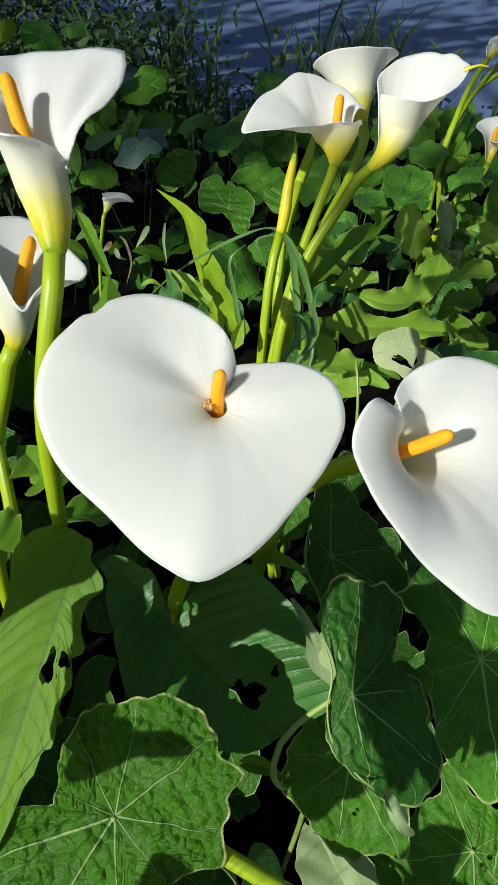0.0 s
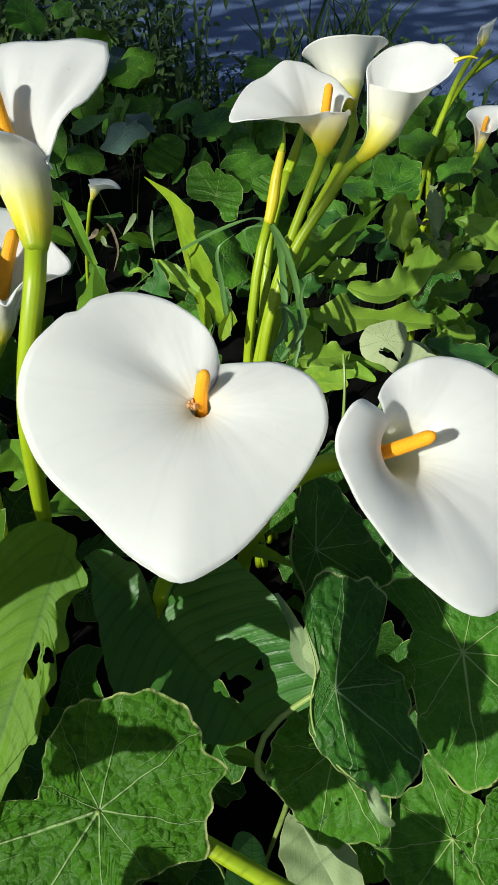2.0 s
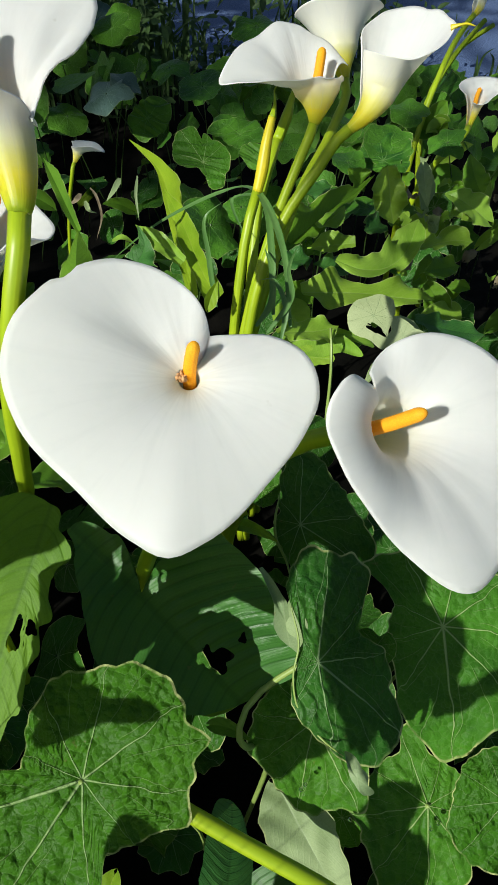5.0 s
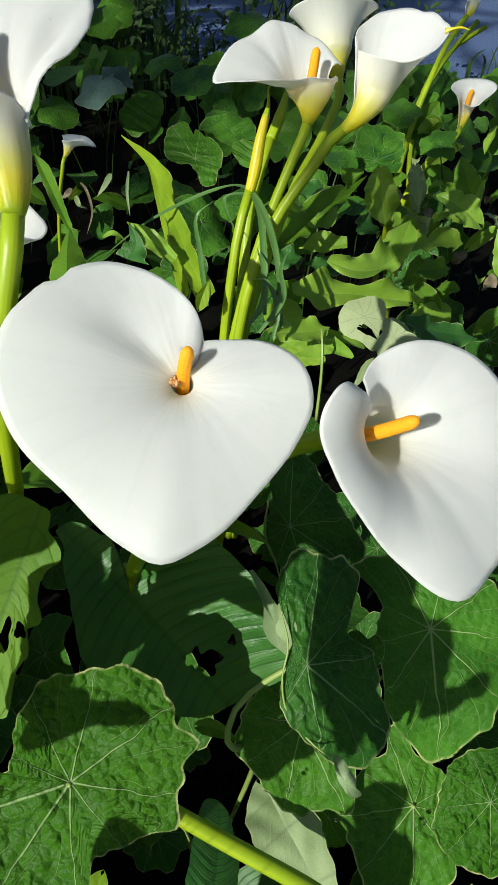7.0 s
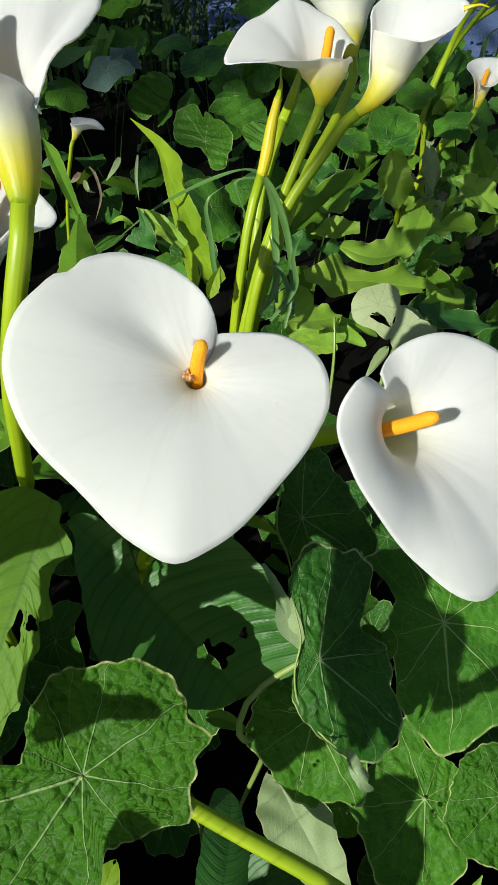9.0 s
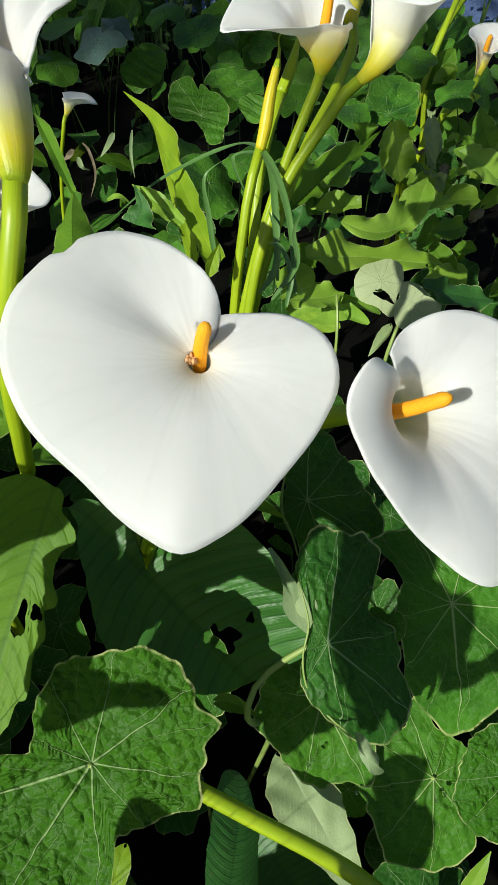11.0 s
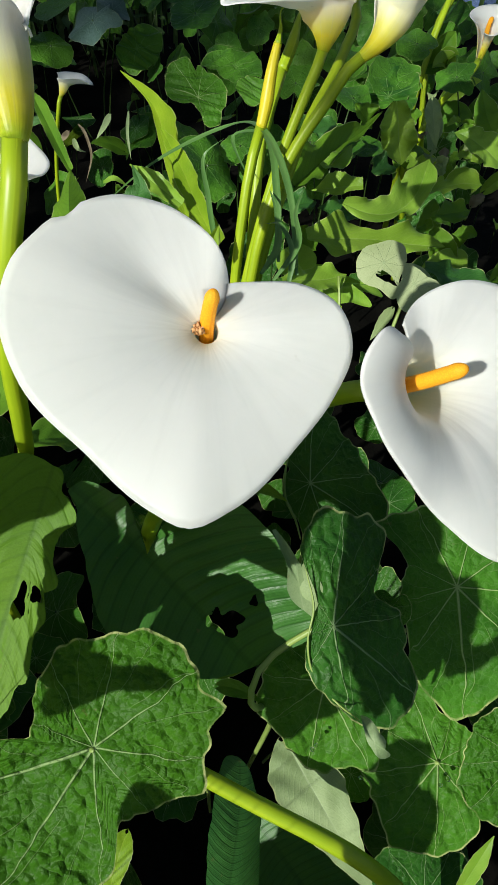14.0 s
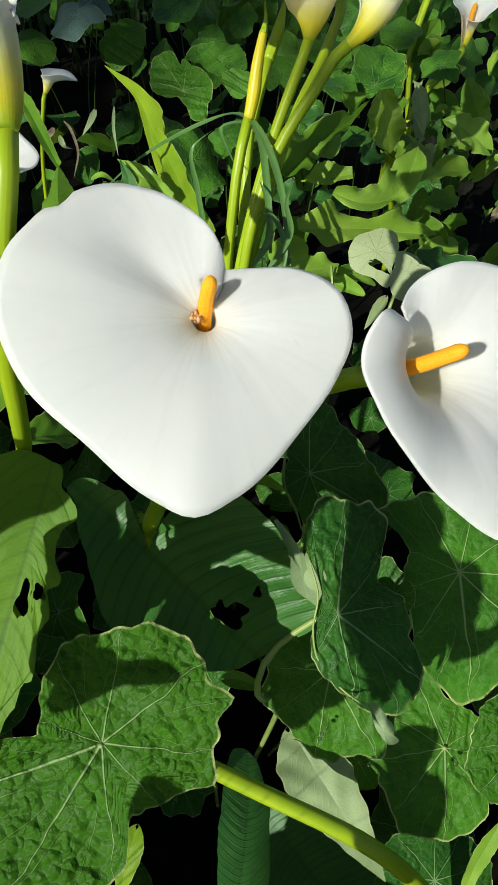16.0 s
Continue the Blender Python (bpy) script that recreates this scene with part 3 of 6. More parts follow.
def round_knots(rnd, radius, lobes=7, amount=0.07):
    a = rnd.uniform(0, 360)
    ks = []
    cut = rnd.randrange(lobes * 2) if rnd.random() < 0.45 else -1
    for i in range(lobes * 2):
        ks.append(((a + i * 180 / lobes + rnd.uniform(-4, 4)) % 360, radius * (1 + (amount if i % 2 else -amount) + rnd.uniform(-0.07, 0.07)) * (0.55 if i == cut else 1)))
    return ks


def petiole(parent, top, foot, r=0.0016, bow=0.02, mat=None, n=10, sides=6):
    top, foot = np.array(top, float), np.array(foot, float)
    mid = (top + foot) / 2 + np.array((bow, bow * 0.5, 0.02))
    return mesh_part("petiole", [tube([top, mid, foot], [r * 0.8, r, r * 1.2], n, sides)], mat or STEM_PALE, parent)


def blade(points, width, up=(0, -0.4, 1), n=28):
    """A grass blade: a creased ribbon that tapers to its end."""
    c, t = curve_points(points, n)
    up = unit(up)
    s = np.linspace(0, 1, n)
    w = width * np.clip(np.minimum(0.45 + 2.5 * s, 1.0) * (1 - s ** 3), 0.02, 1)
    side = np.cross(t, up)
    side = side / np.linalg.norm(side, axis=1)[:, None]
    nor = np.cross(side, t)
    pts = np.stack([c - side * w[:, None], c - side * 0.5 * w[:, None] - nor * 0.10 * w[:, None], c - nor * 0.28 * w[:, None], c + side * 0.5 * w[:, None] - nor * 0.10 * w[:, None], c + side * w[:, None]], 1)
    uv = np.stack(np.meshgrid(np.linspace(0, 1, 5), s), 2)
    return pts.reshape(-1, 3), grid_faces(n, 5), uv.reshape(-1, 2)

# ---- ground and road ----
def ground_sheet():
    g = np.concatenate([np.linspace(-400, -4, 8), np.linspace(-3, 4, 57), np.linspace(5, 400, 8)])
    xs, ys = np.meshgrid(g, g)
    near = np.exp(-((xs - 0.2) ** 2 + (ys - 1.2) ** 2) / 4)
    z = 0.05 * near * np.sin(xs * 5.1 + 1) * np.sin(ys * 4.3) + 0.02 * near * np.sin(xs * 17) * np.sin(ys * 13 + 2) - 0.04
    pts = np.stack([xs, ys, z], 2).reshape(-1, 3)
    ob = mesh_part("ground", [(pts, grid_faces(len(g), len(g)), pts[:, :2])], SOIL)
    tagged(ob, "garden soil under the plants, near-black for the shade in the gaps", "ground", kind="structure")


def road_slab():
    xs, ys = np.meshgrid(np.linspace(-60, 60, 61), np.linspace(3.1, 13, 41))
    edge = np.where(ys < 3.11, 0.08 * np.sin(xs * 3.1) + 0.05 * np.sin(xs * 7.7), 0)
    z = 0.035 + 0.02 * np.sin((ys - 3.1) / 9.9 * math.pi)
    z = np.where(ys < 3.11, -0.03, z)
    pts = np.stack([xs, ys + edge, z], 2).reshape(-1, 3)
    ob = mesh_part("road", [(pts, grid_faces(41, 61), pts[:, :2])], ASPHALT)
    tagged(ob, "asphalt road tinted blue for skylit shade, dappled by the tree", "road", kind="structure")


ground_sheet()
road_slab()

# ---- calla flowers ----
calla_flower('white heart-shaped calla flower opened wide, brown specks in its throat', (-0.0141, 0.1988, 0.7726), (0.0199, -0.6177, 0.7862), (-0.076, -0.785, -0.6148), [(-206, 0.016, -0.004), (-196, 0.022, -0.002), (-186, 0.03, 0.002), (-165, 0.044, 0.001), (-146, 0.058, 0.001), (-124, 0.067, 0.007), (-106, 0.072, 0.013), (-88, 0.073, 0.015), (-68, 0.069, 0.017), (-37, 0.062, 0.022), (-11, 0.068, 0.028), (0, 0.071, 0.031), (11, 0.066, 0.029), (39, 0.054, 0.024), (67, 0.052, 0.021), (85, 0.053, 0.019), (103, 0.049, 0.016), (120, 0.04, 0.006), (137, 0.0295, -0.003), (156, 0.0222, -0.003), (174, 0.018, 0.0), (190, 0.0155, 0.001)], (-0.0167, 0.2264, 0.7168), [(-0.0308, 0.2194, 0.6462), (-0.0508, 0.2272, 0.5691), (-0.0581, 0.2377, 0.523), (-0.0698, 0.2363, 0.4226), (-0.06, 0.2, 0.02)], [(-0.0142, 0.2078, 0.759), (-0.0141, 0.2028, 0.771), (-0.0132, 0.2012, 0.7807), (-0.0114, 0.2005, 0.7913)], 0.0029, mouth=0.0055, bell=0.18, lift=0.95, curl=0.012, dip=((-127, 16, 0.0032, 0.52),), nick=((-124, 3, 0.0028), (-112, 6, 0.001), (-150, 6, 0.0008)))

calla_flower('white calla flower with one margin rolled inwards, seen into its throat', (0.0768, 0.1986, 0.7455), (0.1572, -0.6254, 0.7643), (0.1994, -0.7379, -0.6448), [(-141, 0.026, 0.022), (-133, 0.035, 0.033), (-117, 0.041, 0.039), (-101, 0.043, 0.041), (-76, 0.042, 0.042), (-49, 0.044, 0.042), (-20, 0.055, 0.043), (0, 0.069, 0.045), (19, 0.066, 0.04), (54, 0.062, 0.03), (91, 0.059, 0.021), (121, 0.054, 0.015), (149, 0.045, 0.012), (174, 0.036, 0.01), (201, 0.027, 0.013)], (0.0662, 0.2267, 0.71), [(0.0534, 0.2348, 0.6969), (0.0336, 0.2434, 0.6702), (0.0154, 0.2578, 0.5997), (0.12, 0.44, 0.02)], [(0.0637, 0.1971, 0.744), (0.071, 0.1876, 0.7586), (0.0827, 0.1794, 0.7758)], 0.0032, mouth=0.013, bell=0.1, lift=0.8, curl=0.04, ruffle=0.0011, dip=((17, 8, 0.0009, 0.6), (-9, 10, 0.0014, 0.5), (34, 7, 0.0006, 0.7)))

calla_flower('tall white calla flower with a wide limb and yellow tube', (-0.0857, 0.256, 0.8444), (-0.2466, 0.4883, 0.8371), (-0.9011, 0.2023, -0.3835), [(-176, 0.0128, 0.003), (-165, 0.0142, 0.0065), (-155, 0.0167, 0.0112), (-132, 0.0279, 0.0242), (-122, 0.0428, 0.0326), (-118, 0.053, 0.0418), (-113, 0.0623, 0.0567), (-105, 0.0605, 0.0605), (-87, 0.0539, 0.0642), (-54, 0.0521, 0.0698), (-38, 0.0372, 0.0614), (0, 0.0186, 0.0418), (88, 0.0205, 0.0214), (106, 0.0251, 0.0158), (133, 0.0195, 0.013), (160, 0.0167, 0.0093), (190, 0.013, 0.0047), (206, 0.0122, 0.002)], (-0.0804, 0.2354, 0.8237), [(-0.0842, 0.2219, 0.8036), (-0.0938, 0.2111, 0.7623), (-0.1036, 0.2127, 0.6962), (-0.1284, 0.2494, 0.6111), (-0.1641, 0.2552, 0.5221), (-0.2323, 0.2229, 0.3951), (-0.34, 0.3, 0.02)], [(-0.0883, 0.2598, 0.8521), (-0.0951, 0.2743, 0.8626), (-0.1015, 0.2892, 0.8775)], 0.0033, mouth=0.0107, bell=0.15, lift=0.62, stem_radius=(0.0044, 0.0042), curl=0.02, flare=0.6, dip=((-112, 6, 0.006, 0.75), (-60, 8, 0.003, 0.7)))

calla_flower("white calla flower half hidden behind a taller one",
    (-0.1386, 0.31, 0.7396), (0, 0.3417, 0.9398), (-0.7903, 0.5758, -0.2094), [(-163, 0.035, 0.0285), (-146, 0.0414, 0.0258), (-131, 0.0442, 0.0294), (-107, 0.0396, 0.0377), (-71, 0.0442, 0.0451), (-45, 0.057, 0.0552), (-28, 0.0561, 0.0552), (0, 0.0386, 0.0506), (83, 0.0166, 0.0405), (141, 0.0276, 0.0294), (153, 0.0368, 0.0156), (170, 0.0331, 0.023), (186, 0.0322, 0.0285)],
    (-0.1455, 0.3068, 0.7233), [(-0.1533, 0.2993, 0.7028), (-0.1766, 0.2978, 0.6432), (-0.25, 0.3, 0.02)],
    [(-0.1379, 0.3172, 0.7468), (-0.1345, 0.3327, 0.7622), (-0.1298, 0.347, 0.7766)], 0.004, mouth=0.0101, bell=0.2, lift=0.6)

calla_flower('white calla flower tilted sideways, its limb spread flat', (0.0882, 0.661, 0.7271), (-0.1202, 0.5877, 0.8001), (-0.99, -0.1308, -0.0526), [(-153, 0.043, 0.03), (-125, 0.04, 0.055), (-81, 0.037, 0.074), (-30, 0.051, 0.068), (0, 0.082, 0.036), (11, 0.099, 0.01), (24, 0.089, 0.003), (35, 0.074, 0.001), (53, 0.044, 0.003), (104, 0.026, 0.005), (180, 0.028, 0.011)], (0.0867, 0.6481, 0.7001), [(0.0756, 0.6316, 0.6765), (0.0589, 0.6087, 0.6394), (0.0357, 0.5625, 0.5791), (0.0186, 0.5331, 0.4931), (0.02, 0.6, 0.02)], [(0.086, 0.657, 0.7273), (0.0892, 0.6709, 0.7441), (0.092, 0.6858, 0.759)], 0.0046, mouth=0.0215, bell=0.25, lift=0.75, stem_radius=(0.005, 0.0056), curl=0.02, dip=((12, 5, 0.0035, 0.6), (32, 5, 0.003, 0.6), (-22, 7, 0.003, 0.6), (-60, 8, 0.002, 0.6)), ruffle=0.0012)

wrapped = calla_flower("white calla flower with a wrapped funnel and green tip",
    (0.1412, 0.6304, 0.7389), (0.362, 0.6216, 0.6947), (0.7381, -0.6463, 0.1937), [(-132, 0.028, 0.028), (-87, 0.035, 0.017), (-56, 0.044, 0.012), (-34, 0.052, 0.016), (-18, 0.056, 0.034), (0, 0.050, 0.064), (27, 0.033, 0.085), (91, 0.027, 0.100), (131, 0.043, 0.107), (150, 0.052, 0.098), (167, 0.049, 0.077), (197, 0.037, 0.046)],
    (0.1151, 0.6206, 0.7079), [(0.0903, 0.6047, 0.6779), (0.0605, 0.5843, 0.6363), (0.0381, 0.5539, 0.5847), (0.0247, 0.5254, 0.4996), (0.05, 0.6, 0.02)],
    None, mouth=0.017, bell=0.45, lift=0.52, stem_radius=(0.0054, 0.0058))
mesh_part("tip", [tube([(0.1972, 0.6377, 0.7929), (0.2029, 0.6349, 0.7958), (0.2093, 0.6337, 0.7974), (0.2161, 0.6315, 0.7966)], [0.0028, 0.0014, 0.001, 0.0005], 14, 8)], BUD, wrapped, "thin green point")

calla_flower('cream calla flower seen from behind', (0.1225, 0.7711, 0.7312), (-0.2057, 0.6547, 0.7274), (0.9777, 0.1697, 0.1238), [(-270, 0.03, 0.055), (-225, 0.036, 0.05), (-180, 0.042, 0.045), (-135, 0.043, 0.04), (-90, 0.041, 0.034), (-45, 0.041, 0.035), (-18, 0.05, 0.038), (0, 0.057, 0.039), (38, 0.041, 0.05), (90, 0.03, 0.055)], (0.1308, 0.7484, 0.7085), [(0.1163, 0.7042, 0.6784), (0.0835, 0.65, 0.6383), (0.0492, 0.5795, 0.5678), (0.06, 0.65, 0.02)], None, mouth=0.02, bell=0.1, lift=0.55, stem_radius=(0.005, 0.0056))

calla_flower("small white calla flower among the leaves further back",
    (0.4541, 1.205, 0.5287), (0, 0.1414, 0.9899), (0.9545, 0.2951, -0.0422), [(-139, 0.026, 0.012), (-116, 0.036, 0.011), (-62, 0.031, 0.021), (0, 0.054, 0.038), (38, 0.067, 0.040), (64, 0.066, 0.037), (89, 0.052, 0.033), (169, 0.023, 0.022)],
    (0.4435, 1.177, 0.5011), [(0.4256, 1.159, 0.4825), (0.3854, 1.125, 0.4629), (0.42, 1.2, 0.02)],
    [(0.4541, 1.202, 0.5257), (0.4583, 1.218, 0.5421), (0.4646, 1.23, 0.5532)], 0.004, mouth=0.013, bell=0.25, lift=0.7, across=60, along=18)

calla_flower("half-open pale calla flower on a long stem",
    (0.4935, 1.446, 0.6281), (0.2542, 0.647, 0.7189), (0.8142, -0.5443, 0.202), [(-86, 0.017, 0.006), (-51, 0.019, 0.014), (0, 0.015, 0.038), (76, 0.018, 0.048), (120, 0.017, 0.038), (207, 0.009, 0.015)],
    (0.4821, 1.431, 0.6135), [(0.4569, 1.405, 0.5876), (0.4078, 1.322, 0.5182), (0.4, 1.3, 0.02)],
    None, mouth=0.012, bell=0.4, lift=0.6, across=60, along=18)

calla_flower("small drooping white calla flower in the shade",
    (-0.2345, 1.001, 0.5089), (0.2049, 0.6158, 0.7607), (0.8832, -0.4514, 0.1275), [(-104, 0.012, 0.004), (-41, 0.027, 0.003), (-21, 0.042, 0.006), (0, 0.048, 0.005), (48, 0.030, 0.022), (116, 0.023, 0.024), (167, 0.019, 0.016)],
    (-0.2401, 0.9869, 0.4944), [(-0.2444, 0.9845, 0.4779), (-0.2602, 0.9973, 0.42), (-0.28, 0.95, 0.02)],
    None, mouth=0.009, bell=0.4, lift=0.7, across=60, along=18, stem_radius=(0.003, 0.002))

# ---- bud and bare stems of the middle clump ----
bud = thing("calla_bud", (0.04, 0.6, 0.02), "rolled yellow calla bud with a green tip", "bud")
mesh_part("bud", [tube([(0.0336, 0.621, 0.6447), (0.0369, 0.6276, 0.6584), (0.0416, 0.6428, 0.6877), (0.046, 0.6543, 0.7062)], [0.0052, 0.0064, 0.0054, 0.0038], 24, 16)], BUD, bud)
mesh_part("tip", [tube([(0.046, 0.653, 0.705), (0.0483, 0.6637, 0.7157), (0.0481, 0.6715, 0.7263), (0.0502, 0.6703, 0.7294)], [0.0042, 0.0022, 0.001, 0.0006], 14, 8)], STEM, bud, "thin green tip")
mesh_part("stem", [tube([(0.0336, 0.6218, 0.6455), (0.0248, 0.6009, 0.6176), (0.0181, 0.5795, 0.5678), (0.04, 0.6, 0.02)], [0.0052, 0.0058, 0.007], 24, 12)], STEM, bud)
bud2 = thing("calla_bud", (0.07, 0.66, 0.02), "young green calla bud behind the yellow one", "bud")
mesh_part("bud", [tube([(0.0563, 0.6931, 0.6673), (0.0657, 0.7109, 0.6851), (0.0727, 0.731, 0.7052)], [0.006, 0.006, 0.002], 16, 12)], STEM, bud2)
mesh_part("stem", [tube([(0.0569, 0.6944, 0.6686), (0.0373, 0.6461, 0.6203), (0.0314, 0.5965, 0.5566), (0.07, 0.66, 0.02)], [0.0055, 0.006, 0.007], 20, 10)], STEM, bud2)

# ---- front plants: calla leaves ----
front = thing("calla_plant", (-0.05, 0.22, 0.0), "calla plant with large glossy arrow-shaped leaves", "plant")
shield_leaf(front, (-0.1062, 0.1778, 0.6399), (0, -0.5145, 0.8575), [(18.8, 0.019, 0.0014), (22.1, 0.026, 0.0028), (44.2, 0.0298, 0.0021), (60.3, 0.0322), (63.7, 0.0387, 0.0014), (78.1, 0.0428, 0.0007), (96.2, 0.0476), (112.3, 0.0472), (122.5, 0.0449, 0.0014), (132.4, 0.0422), (143.1, 0.0361), (168.2, 0.03), (195.0, 0.0351), (222.5, 0.0528), (240.0, 0.0913, -0.0017), (250.4, 0.1285, -0.01), (256.5, 0.1353, -0.01), (259.5, 0.117), (262.8, 0.0894), (265.7, 0.0825, 0.0014), (266.7, 0.0748, 0.0007), (272.8, 0.0663, 0.0021), (274.3, 0.0516), (279.7, 0.0444, 0.0014), (286.6, 0.0368, 0.0014), (288.2, 0.0273, -0.0007), (299.5, 0.0274, 0.0007), (309.7, 0.0254, 0.0014), (318.0, 0.0173, -0.0007), (353.3, 0.0136, -0.0007)], ridge=(-105.7, -0.03), wave=0.0, mat=ARROW, rings=80, spokes=240, rough=0.008, relief=(13, 0.022), rib=-105.7, holes=((-0.0036, -0.0307, 0.0032, 0.0098, -14), (0.0048, -0.0269, 0.0035, 0.0041, 20)), label='glossy calla leaf with two chewed holes')
shield_leaf(front, (-0.0534, 0.2115, 0.5531), (-0.1998, -0.2797, 0.9391), [(6.2, 0.0867, 0.004), (15.2, 0.0789, 0.006), (23.9, 0.0728, 0.008), (31.9, 0.0692, 0.008), (39.5, 0.057, 0.008), (46.6, 0.0407, 0.008), (55.0, 0.0253, 0.006), (61.4, 0.0121, 0.003), (98.1, 0.0034, -0.001), (105.5, 0.0243, 0.002), (107.6, 0.0363, 0.006), (117.6, 0.0489, 0.01), (124.7, 0.0612, 0.014), (132.1, 0.0675, 0.018), (139.2, 0.068, 0.02), (141.8, 0.0611, 0.016), (153.8, 0.0507, 0.013), (167.2, 0.0423, 0.012), (187.4, 0.0357, 0.012), (209.1, 0.0355, 0.012), (229.9, 0.0416, 0.01), (243.7, 0.0482, 0.008), (256.4, 0.0561, 0.006), (271.1, 0.0663), (286.3, 0.0768), (297.3, 0.0854), (307.5, 0.0932), (318.8, 0.1029, 0.006), (328.2, 0.1134, 0.01), (334.6, 0.1205, 0.014), (339.1, 0.1205, 0.014), (343.5, 0.1152, 0.01), (348.9, 0.1062, 0.008), (352.6, 0.0998, 0.01), (358.7, 0.0932, 0.006)], ridge=(-44.2, -0.28), wave=0.0, mat=ARROW_SHADE_TONED, rings=100, spokes=300, rough=0.006, relief=(14, 0.04), rib=-44.2, wrinkle=0.008, holes=((0.0553, -0.0433, 0.0112, 0.007, 0), (0.0476, -0.0406, 0.006, 0.005, 30), (0.0742, -0.0313, 0.0025, 0.0035, 0)), label='broad dark calla leaf with a chewed hole')
arrow_leaf(front, (0.0448, 0.1128, 0.4617), (0.0612, 0.0828, 0.46), (0.1033, 0.0242, 0.4226), (0, -0.5547, 0.8321), 0.024, 0.2, 0.16, 3, 0.10, 0.2, 0.0, ARROW_PALE, 50, 14, label="pale underside of a turned calla leaf", nibble=0.04)
shield_leaf(front, (0.0416, 0.1729, 0.5968), (0.1952, -0.6211, 0.7591), [(39.06, 0.0065), (90.87, 0.0133), (105.3, 0.0220), (110.3, 0.0311, -0.0125), (116, 0.0394, -0.0183), (119.1, 0.0264), (128.7, 0.0123), (182.2, 0.0078), (246.9, 0.0102), (285.1, 0.0170), (297.5, 0.0226), (315.3, 0.0134)],
    cup=0.1, mat=ARROW_PALE, rings=12, spokes=80, rough=0.01, rib=-80, label="curled-up pale margin of the dark leaf")
shield_leaf(front, (0.0353, 0.3076, 0.5505), (-0.0953, -0.4719, 0.8765), [(30.91, 0.0184), (61.5, 0.0241), (104.7, 0.0101), (193.2, 0.0151), (237.1, 0.0130), (272.6, 0.0137), (341.1, 0.0134)], mat=FRESH_ROUND, rings=10, spokes=50)
arrow_leaf(front, (-0.0004, 0.2721, 0.5574), (0.0249, 0.2654, 0.5648), (0.0446, 0.2528, 0.5593), (-0.1961, -0.1387, 0.9707), 0.006, 0.3, 0.1, 2, 0.1, 0.2, 0.0, ARROW_LIME, 30, 8)
arrow_leaf(front, (-0.0124, 0.1497, 0.5199), (0.0033, 0.1452, 0.5225), (0.0209, 0.1497, 0.534), (-0.2074, -0.22, 0.9532), 0.0075, 0.3, 0.1, 2, 0.1, 0.2, 0.0, ARROW, 30, 8)
arrow_leaf(front, (-0.0042, 0.1425, 0.4985), (0.011, 0.1408, 0.5039), (0.024, 0.1311, 0.5013), (-0.2074, -0.22, 0.9532), 0.006, 0.3, 0.1, 2, 0.1, 0.2, 0.0, ARROW, 30, 8)
shield_leaf(front, (0.0115, 0.0651, 0.4006), (0.55, -0.25, 0.8), [(52.7, 0.0317), (74.8, 0.046), (91.4, 0.0506), (104.9, 0.0432), (127.3, 0.0313), (162.1, 0.0242), (214.7, 0.0295), (246.5, 0.0488), (268.5, 0.0621), (291.4, 0.0538), (312.0, 0.035), (359.9, 0.0225)], cup=-0.1, wave=0.03, waves=3, mat=ARROW_SHADE_TONED, rings=30, spokes=120, rough=0.012, rib=80, relief=(10, 0.02))
arrow_leaf(front, (-0.1466, 0.2763, 0.6323), (-0.1318, 0.275, 0.6452), (-0.1657, 0.3094, 0.6372), (-0.2873, -0.1355, 0.9482), 0.02, 0.5, 0.1, 2, 0.1, 0.2, 0.0, ARROW, 30, 10)
arrow_leaf(front, (-0.1058, 0.2862, 0.5857), (-0.12, 0.2829, 0.5965), (-0.1395, 0.2709, 0.5987), (-0.0995, 0.1407, 0.985), 0.02, 0.3, 0.1, 2, 0.1, 0.2, 0.0, ARROW, 30, 10)
arrow_leaf(front, (-0.1543, 0.2321, 0.6164), (-0.1689, 0.2346, 0.619), (-0.1909, 0.2372, 0.6216), (-0.0995, 0.1407, 0.985), 0.03, 0.3, 0.1, 2, 0.1, 0.2, 0.0, ARROW, 30, 10)
arrow_leaf(front, (-0.0607, 0.0589, 0.4856), (-0.0663, 0.0433, 0.4842), (-0.0712, 0.0246, 0.4655), (-0.2822, -0.5322, 0.7982), 0.009, 0.3, 0.05, 2, 0.1, 0.2, 0.0, ARROW_LIME, 24, 8)
shield_leaf(front, (0.0784, 0.0401, 0.2076), (-0.25, -0.35, 0.9), [(9.5, 0.0695), (39.0, 0.0636), (78.1, 0.058), (110.5, 0.0627), (129.4, 0.0625), (157.4, 0.0597), (191.0, 0.0603), (221.9, 0.0739), (253.4, 0.0594), (306.4, 0.0621), (341.3, 0.0799)], cup=-0.05, wave=0.03, waves=4, mat=ARROW_SHADE_TONED, rings=40, spokes=160, rough=0.01, rib=-50, relief=(11, 0.03))
shield_leaf(front, (0.1654, 0.0237, 0.3281), (0.1, -0.5, 0.86), [(27.1, 0.0464), (63.8, 0.0388), (107.0, 0.042), (141.1, 0.0477), (173.1, 0.0483), (203.9, 0.0488), (238.0, 0.0506), (282.2, 0.0535), (319.5, 0.0617), (353.1, 0.0549)], cup=-0.08, wave=0.05, waves=5, mat=SMOOTH_ROUND, rings=30, spokes=120)
calla_blade(front, [(0.1749, 0.012, 0.3577), (0.1835, 0.0303, 0.3783), (0.1927, 0.0448, 0.3961), (0.2013, 0.0576, 0.4089)], [0.004, 0.0065, 0.007, 0.0005], [0.003, 0.0055, 0.006, 0.0005], (-0.3, -0.5, 0.81), fold=0.4, ruffle=0.12, waves=1.5, mat=ARROW_FRESH)
